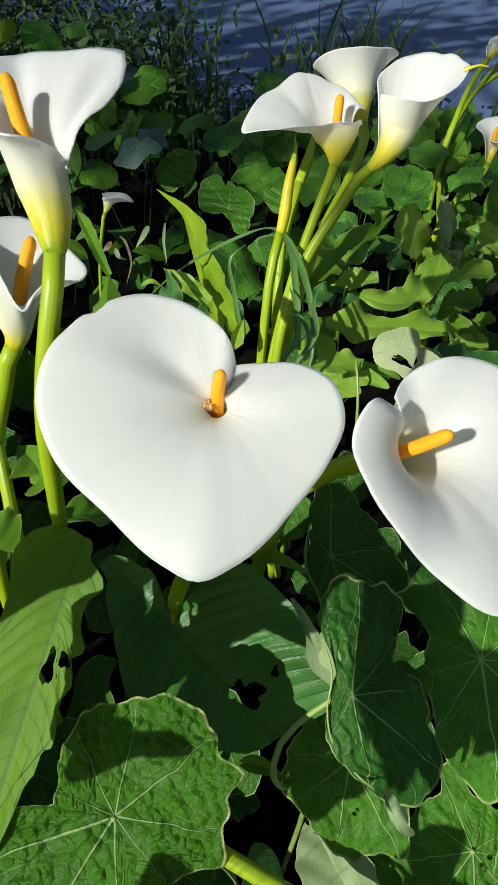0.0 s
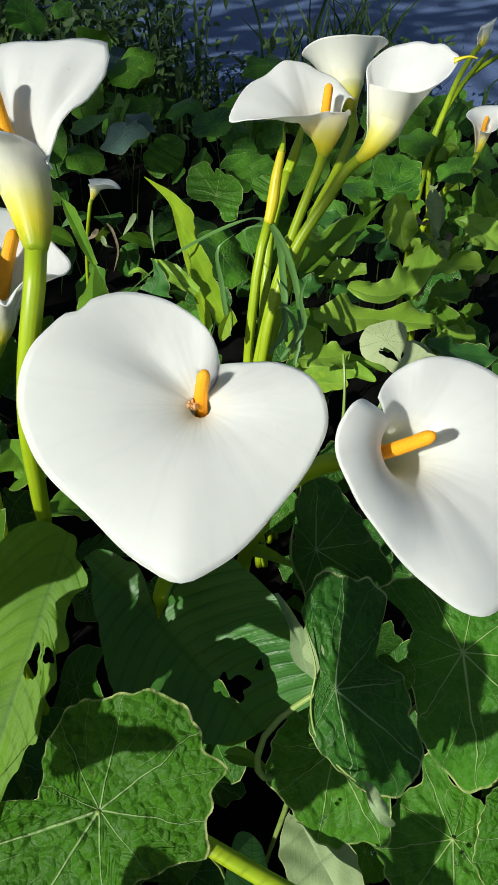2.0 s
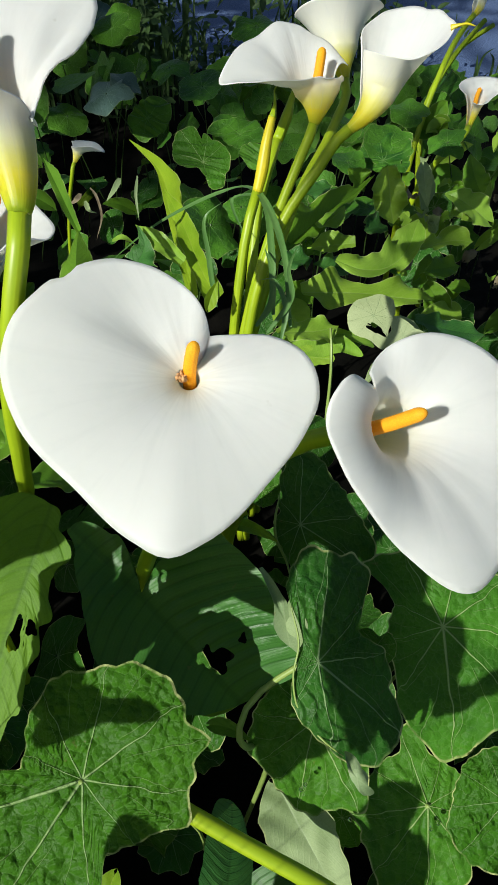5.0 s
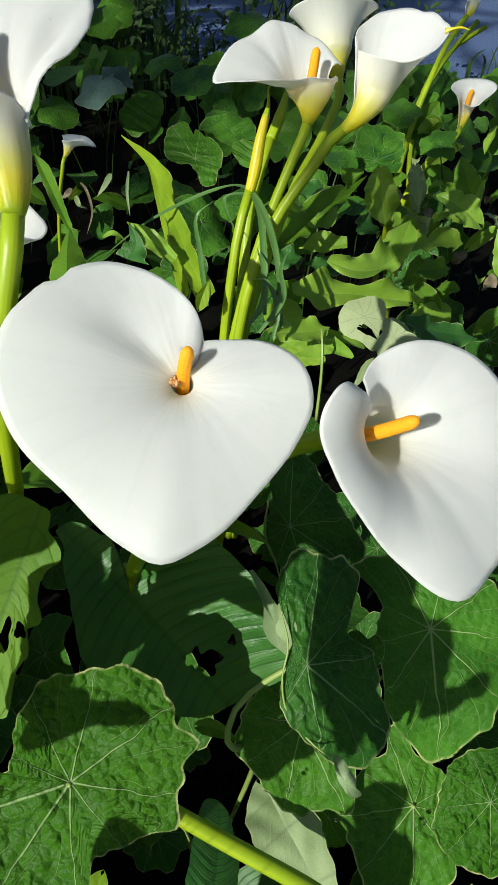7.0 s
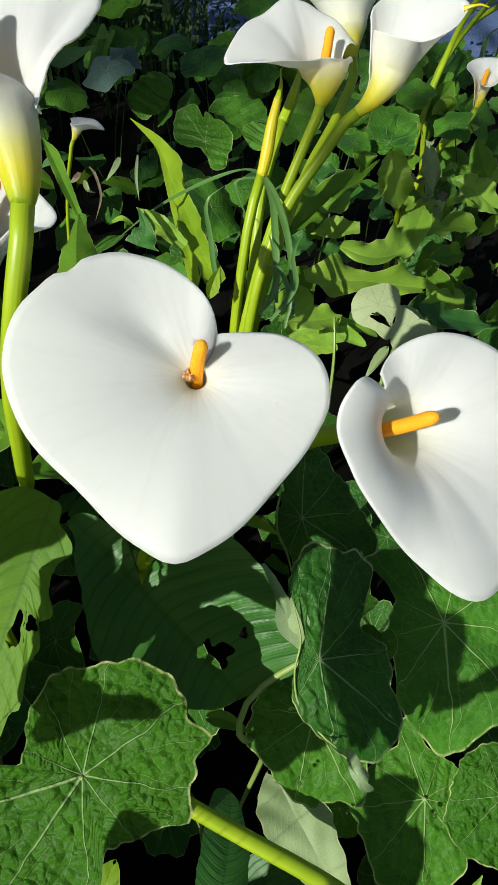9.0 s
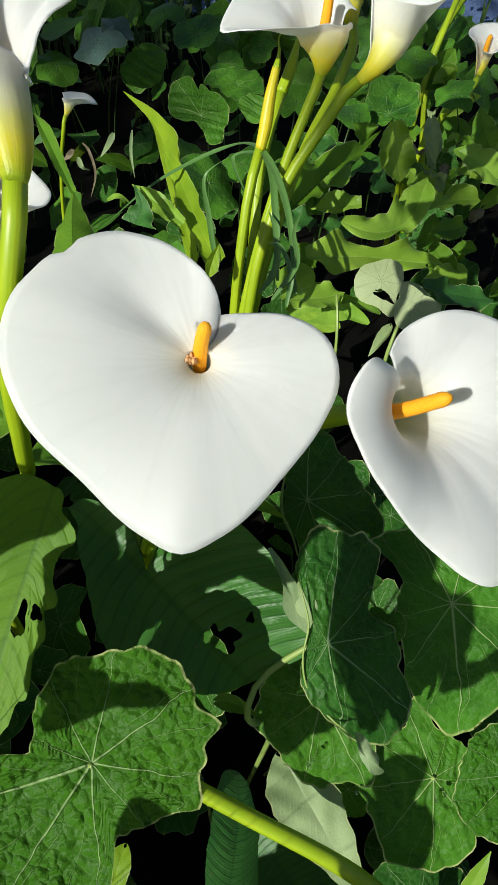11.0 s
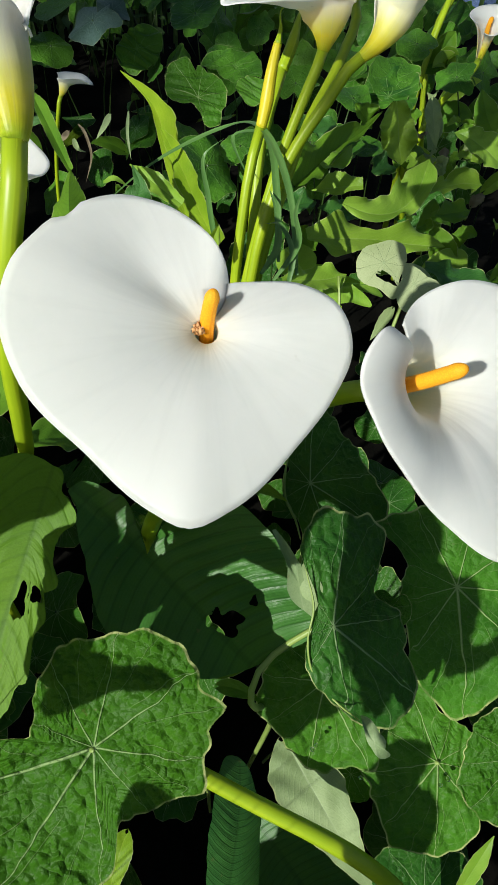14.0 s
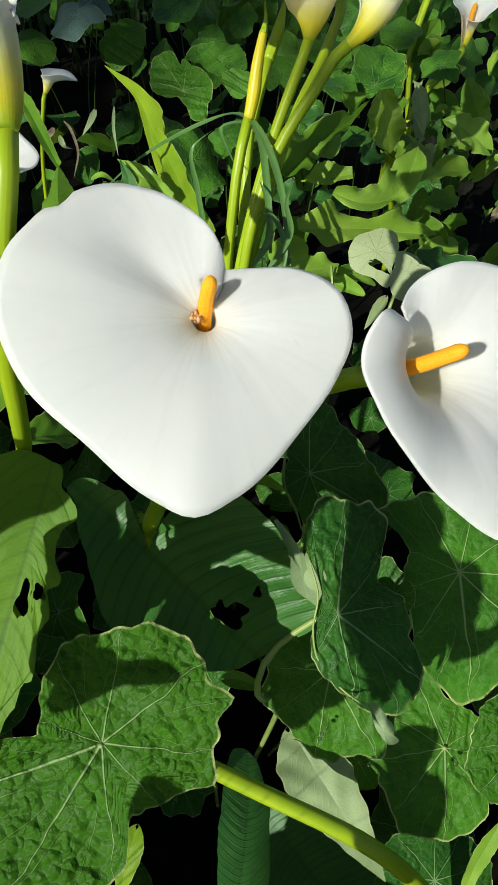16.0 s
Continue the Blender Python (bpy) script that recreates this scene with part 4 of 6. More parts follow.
stalk = thing("calla_stalk", (0.30, 0.02, 0.0), "thick bright green calla stalk leaning out over the leaves", "stalk")
mesh_part("stem", [tube([(-0.0235, 0.0905, 0.5144), (0.0132, 0.0744, 0.5012), (0.0699, 0.0498, 0.4836), (0.1574, 0.007, 0.363), (0.30, 0.02, 0.0)], [0.0052, 0.0058, 0.0066, 0.0072, 0.008], 40, 16)], STEM, stalk)
stalk2 = thing("calla_stalk", (-0.34, 0.25, 0.0), "yellow-green calla stalk beside the tall flower", "stalk")
mesh_part("stem", [tube([(-0.1793, 0.3198, 0.6759), (-0.1678, 0.2845, 0.6405), (-0.1619, 0.2564, 0.5983), (-0.34, 0.25, 0.0)], [0.004, 0.0055, 0.006, 0.007], 30, 12)], STEM, stalk2)

# ---- front plants: nasturtium leaves ----
nast = thing("nasturtium_plant", (0.05, 0.15, 0.0), "nasturtium plant with quilted round green leaves", "plant")
shield_leaf(nast, (-0.0702, 0.0877, 0.588), (-0.1156, -0.511, 0.8517), [(13.42, 0.0628), (19.59, 0.0722), (30.87, 0.0641), (46.2, 0.0679), (57.27, 0.0686), (74.41, 0.0602), (94.77, 0.0558), (110.4, 0.0530), (131.8, 0.0438), (152.4, 0.0350), (170.5, 0.0328), (176.3, 0.0525), (186.3, 0.0642), (190.9, 0.0863), (201.6, 0.1018), (220, 0.0955), (239, 0.0822), (261.3, 0.0694), (283.1, 0.0581), (289.7, 0.0427), (299.4, 0.0369), (323.3, 0.0443), (335.1, 0.0485), (341, 0.0607), (359.1, 0.0583)],
    cup=0.015, wave=0.02, waves=5, mat=NEAR_ROUND, rings=50, spokes=170, pucker=0.05, wrinkle=0.02, label="large quilted nasturtium leaf with pale veins")
shield_leaf(nast, (0.0619, 0.2688, 0.5598), (-0.2381, -0.5387, 0.8081), [(0.4, 0.0479), (24.4, 0.0415), (53.5, 0.0427), (73.3, 0.0519), (88.1, 0.0565), (99.5, 0.0552), (105.7, 0.0452), (118.1, 0.0355), (123.5, 0.0255), (139.1, 0.0239), (145.2, 0.0183), (168.5, 0.0198), (191.5, 0.0212), (218.9, 0.0217), (244.2, 0.0259), (255.5, 0.0314), (263.4, 0.039), (290.2, 0.04), (313.9, 0.0471), (327.6, 0.0559), (338.0, 0.0599), (350.8, 0.055)], cup=-0.05, wave=0.04, waves=5, mat=SMOOTH_ROUND, rings=34, spokes=150, label='dark shaded nasturtium leaf', wrinkle=0.02)
shield_leaf(nast, (0.06, 0.1493, 0.593), (0.1169, -0.5509, 0.8263), [(5.4, 0.0455), (18.1, 0.0359), (33.1, 0.0334), (40.2, 0.042), (46.8, 0.0533), (50.5, 0.0637), (57.2, 0.0678), (65.8, 0.0677), (75.9, 0.0638), (85.0, 0.0658), (90.6, 0.07), (98.4, 0.0637), (101.5, 0.0585), (105.7, 0.0575), (109.0, 0.0508), (114.7, 0.0418), (117.3, 0.0242), (136.1, 0.0135), (186.9, 0.0124), (220.7, 0.0195), (238.5, 0.0275), (256.2, 0.0369), (269.8, 0.0426), (278.3, 0.0506), (284.9, 0.0591), (293.6, 0.068), (306.0, 0.0729), (315.6, 0.0738), (324.8, 0.0726), (331.4, 0.0623), (338.2, 0.0542), (345.4, 0.0547), (353.0, 0.0517)], ridge=(-76, 0.3), cup=-0.03, wave=0.03, waves=6, mat=SMOOTH_ROUND, rings=50, spokes=200, label='nasturtium leaf folded along its middle with a torn margin', pleat=(-76, 0.0085, 0.0006))
shield_leaf(nast, (0.1574, 0.1916, 0.5505), (-0.0976, -0.5521, 0.8281), [(4.1, 0.0575), (28.9, 0.056), (58.0, 0.05), (90.6, 0.052), (114.5, 0.0583), (126.0, 0.0616), (136.0, 0.0659), (143.2, 0.0678), (145.3, 0.0514), (150.7, 0.0424), (159.4, 0.036), (175.3, 0.0364), (189.6, 0.0395), (203.0, 0.0413), (228.0, 0.0495), (240.0, 0.0619), (248.6, 0.0713), (260.1, 0.0809), (266.7, 0.0883), (277.6, 0.0911), (285.8, 0.0831), (301.4, 0.074), (330.9, 0.0612)], cup=-0.04, wave=0.04, waves=5, mat=FRESH_ROUND, rings=36, spokes=150, label='broad nasturtium leaf with radiating veins')
shield_leaf(nast, (0.1491, 0.0976, 0.4678), (-0.0485, -0.5139, 0.8565), [(5.3, 0.0306), (34.3, 0.0308), (74.4, 0.0313), (89.8, 0.0387), (94.7, 0.047), (102.3, 0.0541), (109.9, 0.0522), (112.4, 0.0434), (120.2, 0.0391), (130.3, 0.0398), (146.3, 0.0427), (161.6, 0.0482), (171.0, 0.0573), (185.6, 0.0558), (198.3, 0.0493), (210.4, 0.0515), (225.2, 0.0566), (241.0, 0.0637), (262.6, 0.0646), (283.8, 0.0624), (302.4, 0.0512), (325.4, 0.0329)], cup=-0.05, wave=0.04, waves=5, mat=FRESH_ROUND, rings=36, spokes=150, label='lobed nasturtium leaf with water drops', pleat=(-60, 0.014, 0.0006))
shield_leaf(nast, (0.1919, 0.0937, 0.4992), (-0.1455, -0.5488, 0.8232), [(34.0, 0.0328), (75.8, 0.0344), (113.5, 0.0335), (143.6, 0.033), (170.9, 0.0331), (198.9, 0.0384), (211.9, 0.0432), (224.3, 0.0452), (233.7, 0.0447), (255.8, 0.0475), (274.8, 0.048), (299.0, 0.0421), (343.5, 0.0321)], cup=-0.04, wave=0.04, waves=5, mat=NEAR_ROUND, rings=36, spokes=130, pleat=(-40, 0.012, 0.0003))
shield_leaf(nast, (0.0688, 0.1426, 0.5057), (-0.0966, -0.5121, 0.8535), [(63.1, 0.0265), (111.7, 0.0312), (139.9, 0.0359), (165.9, 0.0406), (184.1, 0.0443), (194.7, 0.0489), (203.0, 0.0505), (215.4, 0.0494), (228.6, 0.048), (237.2, 0.0495), (249.1, 0.055), (260.9, 0.0621), (275.8, 0.0609), (287.0, 0.0602), (295.8, 0.0664), (303.5, 0.0623), (313.9, 0.0525), (329.5, 0.0429), (359.7, 0.0308)], cup=-0.06, wave=0.04, waves=5, mat=FRESH_ROUND, rings=36, spokes=150, label='nasturtium leaf partly under a folded one', pleat=(-80, 0.013, 0.0006))
shield_leaf(nast, (0.0923, 0.0951, 0.4441), (-0.0976, -0.5521, 0.8281), [(48.42, 0.0146), (105.4, 0.0203), (135.3, 0.0241), (182.4, 0.0146), (249.3, 0.0170), (295.7, 0.0225), (329.2, 0.0190)], cup=-0.1, mat=FRESH_ROUND, rings=14, spokes=60)
mesh_part("edge", [tube([(0.0431, 0.1739, 0.6162), (0.0481, 0.1562, 0.6014), (0.0453, 0.1431, 0.5897), (0.0486, 0.129, 0.5756), (0.0629, 0.1139, 0.5661), (0.0732, 0.103, 0.5722)], [0.0003, 0.0007, 0.0006, 0.0008, 0.0007, 0.0004], 50, 8)], STEM_PALE, nast, "pale rolled leaf margin")
mesh_part("edge", [tube([(0.0455, 0.2842, 0.578), (0.0424, 0.2671, 0.5623), (0.044, 0.2576, 0.5542), (0.051, 0.246, 0.5455), (0.0546, 0.233, 0.5396)], [0.0004, 0.001, 0.0008, 0.001, 0.0005], 40, 8)], STEM_PALE, nast, "pale rolled leaf margin")
for top, r in (((-0.0706, 0.0882, 0.5857), 0.0018), ((0.0622, 0.27, 0.5581), 0.0016), ((0.1581, 0.1925, 0.5485), 0.0018), ((0.1484, 0.0972, 0.4702), 0.0018), ((0.0693, 0.1437, 0.5025), 0.0016)):
    petiole(nast, top, (top[0] * 0.5 + 0.03, top[1] + 0.03, 0.02), r)
mesh_part("petiole", [tube([(0.06, 0.15, 0.588), (0.0528, 0.1497, 0.5871), (0.0471, 0.15, 0.5824), (0.0354, 0.1462, 0.5701), (0.0233, 0.1394, 0.5605), (0.0161, 0.1309, 0.5533), (0.0148, 0.1244, 0.5426), (0.0185, 0.1247, 0.5161), (0.0375, 0.1462, 0.4456), (0.04, 0.16, 0.02)], [0.0018, 0.0026, 0.0028, 0.0028], 44, 12)], STEM_PALE, nast)

shield_leaf(nast, (0.077, 0.0892, 0.5838), (-0.1952, -0.6211, 0.7591), [(57.88, 0.0056), (108.5, 0.0097, -0.0066), (133.9, 0.0104, -0.0111), (134.6, 0.0072), (222.8, 0.0032), (286, 0.0096), (292.7, 0.0213, -0.0118), (329.2, 0.0066)], cup=-0.15, mat=ARROW_PALE, rings=10, spokes=60, rough=0.01, label='turned-up pale edge of the folded leaf', rib=-80)
shield_leaf(nast, (0.0469, 0.1671, 0.6037), (-0.286, -0.6068, 0.7416), [(54.71, 0.0071), (92.47, 0.012), (110, 0.0152), (130.8, 0.0061), (269.3, 0.0074), (284.1, 0.013), (327.6, 0.007)], cup=-0.2, mat=ARROW_PALE, rings=10, spokes=50, rough=0.01, label='turned-up pale edge of the folded leaf', rib=-80)
shield_leaf(nast, (0.1019, 0.1677, 0.5733), (-0.1881, -0.4656, 0.8647), [(44.59, 0.0120), (69.33, 0.0061), (131.2, 0.0136), (212.1, 0.0076), (276.8, 0.0089), (313.3, 0.0128)], mat=FRESH_ROUND, rings=10, spokes=50)
# ---- middle clump: calla leaves ----
clump = thing("calla_plant", (0.08, 0.62, 0.0), "calla clump with lime and wavy green leaves round its stems", "plant")
arrow_leaf(clump, (-0.0157, 0.5389, 0.5556), (-0.0127, 0.5496, 0.5662), (-0.0054, 0.5603, 0.5769), (0.4165, -0.3313, 0.8466), 0.008, 0.5, 0.05, 2, 0.1, 0.2, 0.0, ARROW_LIME, 24, 8)
shield_leaf(clump, (0.187, 0.4965, 0.5584), (-0.2506, -0.3899, 0.8861), [(26.78, 0.0170), (81.4, 0.0240), (100.3, 0.0281), (115.8, 0.0234), (163, 0.0159), (236.4, 0.0248), (269.5, 0.0286), (307.8, 0.0189), (352.4, 0.0262)], cup=-0.05, mat=PALE_ROUND, rings=16, spokes=70, rough=0.012)
mesh_part("petiole", [tube([(0.1749, 0.4918, 0.5622), (0.1673, 0.4723, 0.5526), (0.1613, 0.4601, 0.5333), (0.1639, 0.4599, 0.4765)], [0.0016, 0.002, 0.002], 16, 8)], STEM_PALE, clump)
arrow_leaf(clump, (0.1671, 0.4907, 0.5356), (0.1576, 0.477, 0.529), (0.146, 0.4687, 0.5136), (-0.4056, -0.3944, 0.8246), 0.007, 0.6, 0.1, 2, 0.1, 0.2, 0.0, ARROW_PALE, 24, 8)
shield_leaf(clump, (0.1042, 0.5139, 0.5447), (-0.2978, -0.2807, 0.9124), [(19.81, 0.0122, 0.0106), (105.7, 0.0212, 0.0072), (141.2, 0.0382, -0.0011), (158.3, 0.0465, -0.0125), (191.5, 0.0384, -0.0043), (235.4, 0.0290, 0.0038), (284.3, 0.0264, 0.0016), (310, 0.0329, 0.0031), (320.1, 0.0526, 0.0043), (337.2, 0.0256, 0.0108), (343.9, 0.0375, -0.0051), (350.2, 0.0528, -0.0212)], mat=ARROW_FRESH, rings=26, spokes=130, rough=0.01, rib=-25.6, wrinkle=0.02, label='broad calla leaf with a pale wavy margin')
shield_leaf(clump, (0.092, 0.4907, 0.5356), (-0.2074, -0.22, 0.9532), [(15.45, 0.0210), (69.58, 0.0149), (132.4, 0.0187), (167.5, 0.0226), (200.4, 0.0147), (300.7, 0.0120), (346.2, 0.0245)], mat=ARROW_FRESH, rings=26, spokes=130, rough=0.01, rib=167.5, wrinkle=0.02)
shield_leaf(clump, (0.0719, 0.5377, 0.5543), (-0.2074, -0.22, 0.9532), [(26.35, 0.0209), (78.68, 0.0221), (124.7, 0.0200), (198.4, 0.0195), (266.7, 0.0207), (324.3, 0.0212)], mat=ARROW_FRESH, rings=26, spokes=130, rough=0.01, rib=117.6, wrinkle=0.02)
shield_leaf(clump, (0.1486, 0.4994, 0.5839), (-0.1905, -0.5051, 0.8418), [(20.48, 0.0226), (41.94, 0.0248), (68.05, 0.0240), (105.4, 0.0206), (132.4, 0.0231), (158.1, 0.0244), (186.3, 0.0256), (214.9, 0.0264), (243.2, 0.0245), (266.7, 0.0273), (284, 0.0361), (312.7, 0.0210), (344.8, 0.0194)], cup=-0.06, wave=0.04, waves=3, mat=PALE_ROUND, rings=30, spokes=110, rough=0.012,
    holes=((0.0024, -0.0145, 0.0095, 0.0039, -35), (-0.0039, -0.0105, 0.0034, 0.0022, 20)), label="pale nasturtium leaf with chewed holes")
petiole(clump, (0.1062, 0.4882, 0.5756), (0.1096, 0.4459, 0.4908), 0.0016, 0.0, STEM_PALE)
calla_blade(clump, [(-0.1358, 0.5385, 0.64), (-0.1528, 0.5746, 0.6478), (-0.1695, 0.6097, 0.6546), (-0.1856, 0.6437, 0.6603)], [0.0024, 0.0058, 0.005, 0.0005], [0.0039, 0.0068, 0.0091, 0.0005], (0.1, -0.752, 0.652), fold=0.5, ruffle=0.1, waves=1.6, mat=ARROW, label='folded calla leaf edged with light')
calla_blade(clump, [(-0.1265, 0.4652, 0.6373), (-0.1311, 0.4987, 0.6426), (-0.1363, 0.5397, 0.6412)], [0.026, 0.0136, 0.0005], [0.0256, 0.0129, 0.0005], (0.0, -0.8, 0.6), fold=-0.5, ruffle=0.08, waves=1.5, mat=ARROW)
shield_leaf(clump, (0.1755, 0.4786, 0.5774), (-0.2494, -0.449, 0.858), [(31.1, 0.0129), (82.8, 0.016), (110.0, 0.0217), (151.2, 0.0119), (210.3, 0.0193), (250.3, 0.0284), (287.4, 0.0296), (329.2, 0.0296), (356.3, 0.0222)], mat=PALE_ROUND, rings=22, spokes=110, rough=0.012)
calla_blade(clump, [(0.084, 0.5611, 0.5651), (0.1199, 0.573, 0.5576), (0.1605, 0.5844, 0.5498), (0.2047, 0.5928, 0.5395), (0.2446, 0.5964, 0.5355)], [0.0105, 0.0244, 0.0109, 0.0229, 0.0005], [0.0069, 0.021, 0.0116, 0.0124, 0.0005], (-0.3, -0.45, 0.841), fold=0.3, ruffle=0.272, waves=2.2, phase=0.6, holes=((0.9, 0.45, 0.035, 0.3),), mat=ARROW_FRESH, label='wavy-edged sunlit calla leaf with a chewed tip')
calla_blade(clump, [(0.1254, 0.6131, 0.5732), (0.1562, 0.6136, 0.5619), (0.189, 0.6275, 0.556), (0.2142, 0.6527, 0.5595), (0.2352, 0.6974, 0.58)], [0.0055, 0.0198, 0.0227, 0.0266, 0.0005], [0.0023, 0.0169, 0.0131, 0.0206, 0.0005], (-0.351, -0.501, 0.791), fold=0.55, ruffle=0.374, waves=2.0, phase=2.5, mat=ARROW_FRESH, label='upright calla leaf with curling margins')
calla_blade(clump, [(0.1538, 0.6539, 0.5706), (0.1283, 0.6569, 0.5652), (0.0985, 0.659, 0.5588)], [0.0051, 0.0093, 0.0005], [0.0076, 0.0175, 0.0005], (-0.4, -0.449, 0.799), fold=0.2, ruffle=0.136, waves=1.5, phase=1.0, mat=ARROW_FRESH)
calla_blade(clump, [(0.078, 0.6539, 0.5665), (0.1071, 0.6891, 0.5725), (0.1355, 0.7238, 0.5779), (0.164, 0.7545, 0.5798), (0.1943, 0.7919, 0.5877)], [0.0188, 0.0254, 0.0209, 0.0085, 0.0005], [0.0145, 0.0149, 0.0108, 0.0051, 0.0005], (-0.101, -0.453, 0.886), fold=0.5, ruffle=0.272, waves=2.2, phase=0.4, mat=ARROW, label='long pointed calla leaf creased along its middle')
calla_blade(clump, [(0.1104, 0.6829, 0.5739), (0.1287, 0.6938, 0.5778), (0.1458, 0.7104, 0.5867)], [0.0049, 0.0092, 0.0005], [0.006, 0.0154, 0.0005], (-0.45, -0.45, 0.771), fold=0.15, ruffle=0.136, waves=1.2, mat=ARROW_FRESH)
calla_blade(clump, [(0.2077, 0.7904, 0.6005), (0.2135, 0.781, 0.5792), (0.2186, 0.7712, 0.5575), (0.2253, 0.7625, 0.5368)], [0.0101, 0.0194, 0.0227, 0.0005], [0.0065, 0.0238, 0.0219, 0.0005], (-0.25, -0.6, 0.76), fold=0.35, ruffle=0.374, waves=2.0, phase=2.0, mat=ARROW_FRESH, label='upright ruffled calla leaf')
calla_blade(clump, [(0.0521, 0.4735, 0.5796), (0.0711, 0.4819, 0.5747), (0.0946, 0.4902, 0.5699), (0.1166, 0.5016, 0.5678)], [0.0044, 0.0121, 0.014, 0.0005], [0.003, 0.0132, 0.0177, 0.0005], (-0.28, -0.36, 0.89), fold=0.3, ruffle=0.272, waves=1.8, phase=0.9, mat=ARROW_FRESH)
calla_blade(clump, [(0.2157, 0.562, 0.533), (0.2465, 0.5628, 0.522), (0.2761, 0.5663, 0.5133), (0.307, 0.5717, 0.5064)], [0.0077, 0.0151, 0.0145, 0.0005], [0.0061, 0.0166, 0.0183, 0.0005], (-0.1, -0.3, 0.949), fold=0.2, ruffle=0.238, waves=2.0, mat=ARROW_SHADE_TONED)
calla_blade(clump, [(0.3768, 0.8834, 0.4781), (0.3954, 0.9167, 0.4952), (0.4044, 0.9648, 0.5247)], [0.012, 0.022, 0.0005], [0.010, 0.020, 0.0005], (-0.399, -0.499, 0.769), fold=0.35, ruffle=0.374, waves=1.6, mat=ARROW_FRESH)
calla_blade(clump, [(0.2873, 0.8077, 0.4732), (0.3231, 0.8325, 0.4704), (0.3495, 0.8442, 0.4688), (0.38, 0.8514, 0.4634)], [0.0115, 0.0121, 0.0239, 0.0005], [0.0072, 0.0093, 0.0212, 0.0005], (-0.4, -0.449, 0.799), fold=0.3, ruffle=0.34, waves=1.8, mat=ARROW_FRESH)
calla_blade(clump, [(0.3316, 0.9642, 0.4535), (0.3393, 0.9989, 0.4712), (0.3384, 1.0365, 0.491)], [0.006, 0.014, 0.009], [0.005, 0.013, 0.008], (-0.501, -0.651, 0.571), fold=0.15, ruffle=0.17, waves=1.2, rows=30, mat=ARROW_PALE, label='withered pale leaf scrap')
calla_blade(clump, [(-0.0312, 0.5899, 0.5309), (-0.0443, 0.6477, 0.5412), (-0.0562, 0.7095, 0.5417), (-0.0698, 0.7769, 0.5469), (-0.0905, 0.8404, 0.5618), (-0.1331, 0.8912, 0.5776)], [0.0075, 0.007, 0.0094, 0.0084, 0.0032, 0.0005], [0.0099, 0.0163, 0.0203, 0.0268, 0.0132, 0.0005], (-0.421, -0.661, 0.621), fold=0.35, ruffle=0.17, waves=2.0, phase=0.8, mat=ARROW_LIME, label='upright calla leaf, its backlit glow painted as lime green')
calla_blade(clump, [(-0.0055, 0.5727, 0.5439), (-0.0252, 0.6162, 0.5545), (-0.0446, 0.6753, 0.5655), (-0.0734, 0.742, 0.5827)], [0.0106, 0.0113, 0.0102, 0.0005], [0.0123, 0.0145, 0.0148, 0.0005], (-0.421, -0.661, 0.621), fold=0.35, ruffle=0.221, waves=2.2, phase=2.0, mat=ARROW_LIME)
calla_blade(clump, [(-0.0438, 0.6136, 0.5645), (-0.0703, 0.6373, 0.5706), (-0.1014, 0.6635, 0.5787)], [0.0074, 0.0116, 0.0005], [0.0051, 0.0114, 0.0005], (-0.2, -0.501, 0.842), fold=0.35, ruffle=0.204, waves=1.5, mat=ARROW_FRESH)
calla_blade(clump, [(-0.097, 0.6225, 0.5561), (-0.0895, 0.6367, 0.5691), (-0.0974, 0.6537, 0.5836)], [0.0163, 0.008, 0.0005], [0.0321, 0.0087, 0.0005], (-0.2, -0.501, 0.842), fold=0.3, ruffle=0.17, waves=1.5, mat=ARROW_SHADE_TONED)
calla_blade(clump, [(0.1134, 0.6885, 0.5189), (0.1438, 0.6939, 0.512), (0.175, 0.6993, 0.5051)], [0.0005, 0.0192, 0.0005], [0.0005, 0.0188, 0.0005], (-0.199, -0.398, 0.896), fold=0.3, ruffle=0.306, waves=1.7, phase=0.0, mat=ARROW_SHADE_TONED)
calla_blade(clump, [(0.085, 0.673, 0.5037), (0.1007, 0.6704, 0.4889), (0.1168, 0.6675, 0.4739)], [0.0005, 0.0173, 0.0005], [0.0005, 0.0171, 0.0005], (-0.199, -0.398, 0.896), fold=0.3, ruffle=0.306, waves=1.7, phase=1.0, mat=ARROW)
calla_blade(clump, [(0.1772, 0.7194, 0.5496), (0.194, 0.731, 0.5474), (0.211, 0.7426, 0.5452)], [0.0005, 0.0205, 0.0005], [0.0005, 0.0199, 0.0005], (-0.199, -0.398, 0.896), fold=0.3, ruffle=0.306, waves=1.7, phase=2.0, mat=ARROW_SHADE_TONED)
calla_blade(clump, [(0.1551, 0.7788, 0.6008), (0.1681, 0.7776, 0.5871), (0.1813, 0.7762, 0.5732)], [0.0005, 0.0187, 0.0005], [0.0005, 0.0184, 0.0005], (-0.199, -0.398, 0.896), fold=0.3, ruffle=0.306, waves=1.7, phase=3.0, mat=ARROW)
calla_blade(clump, [(0.0497, 0.6415, 0.4741), (0.0394, 0.658, 0.4747), (0.0288, 0.6747, 0.4755)], [0.0005, 0.0162, 0.0005], [0.0005, 0.0163, 0.0005], (-0.199, -0.398, 0.896), fold=0.3, ruffle=0.306, waves=1.7, phase=4.0, mat=ARROW_SHADE_TONED)
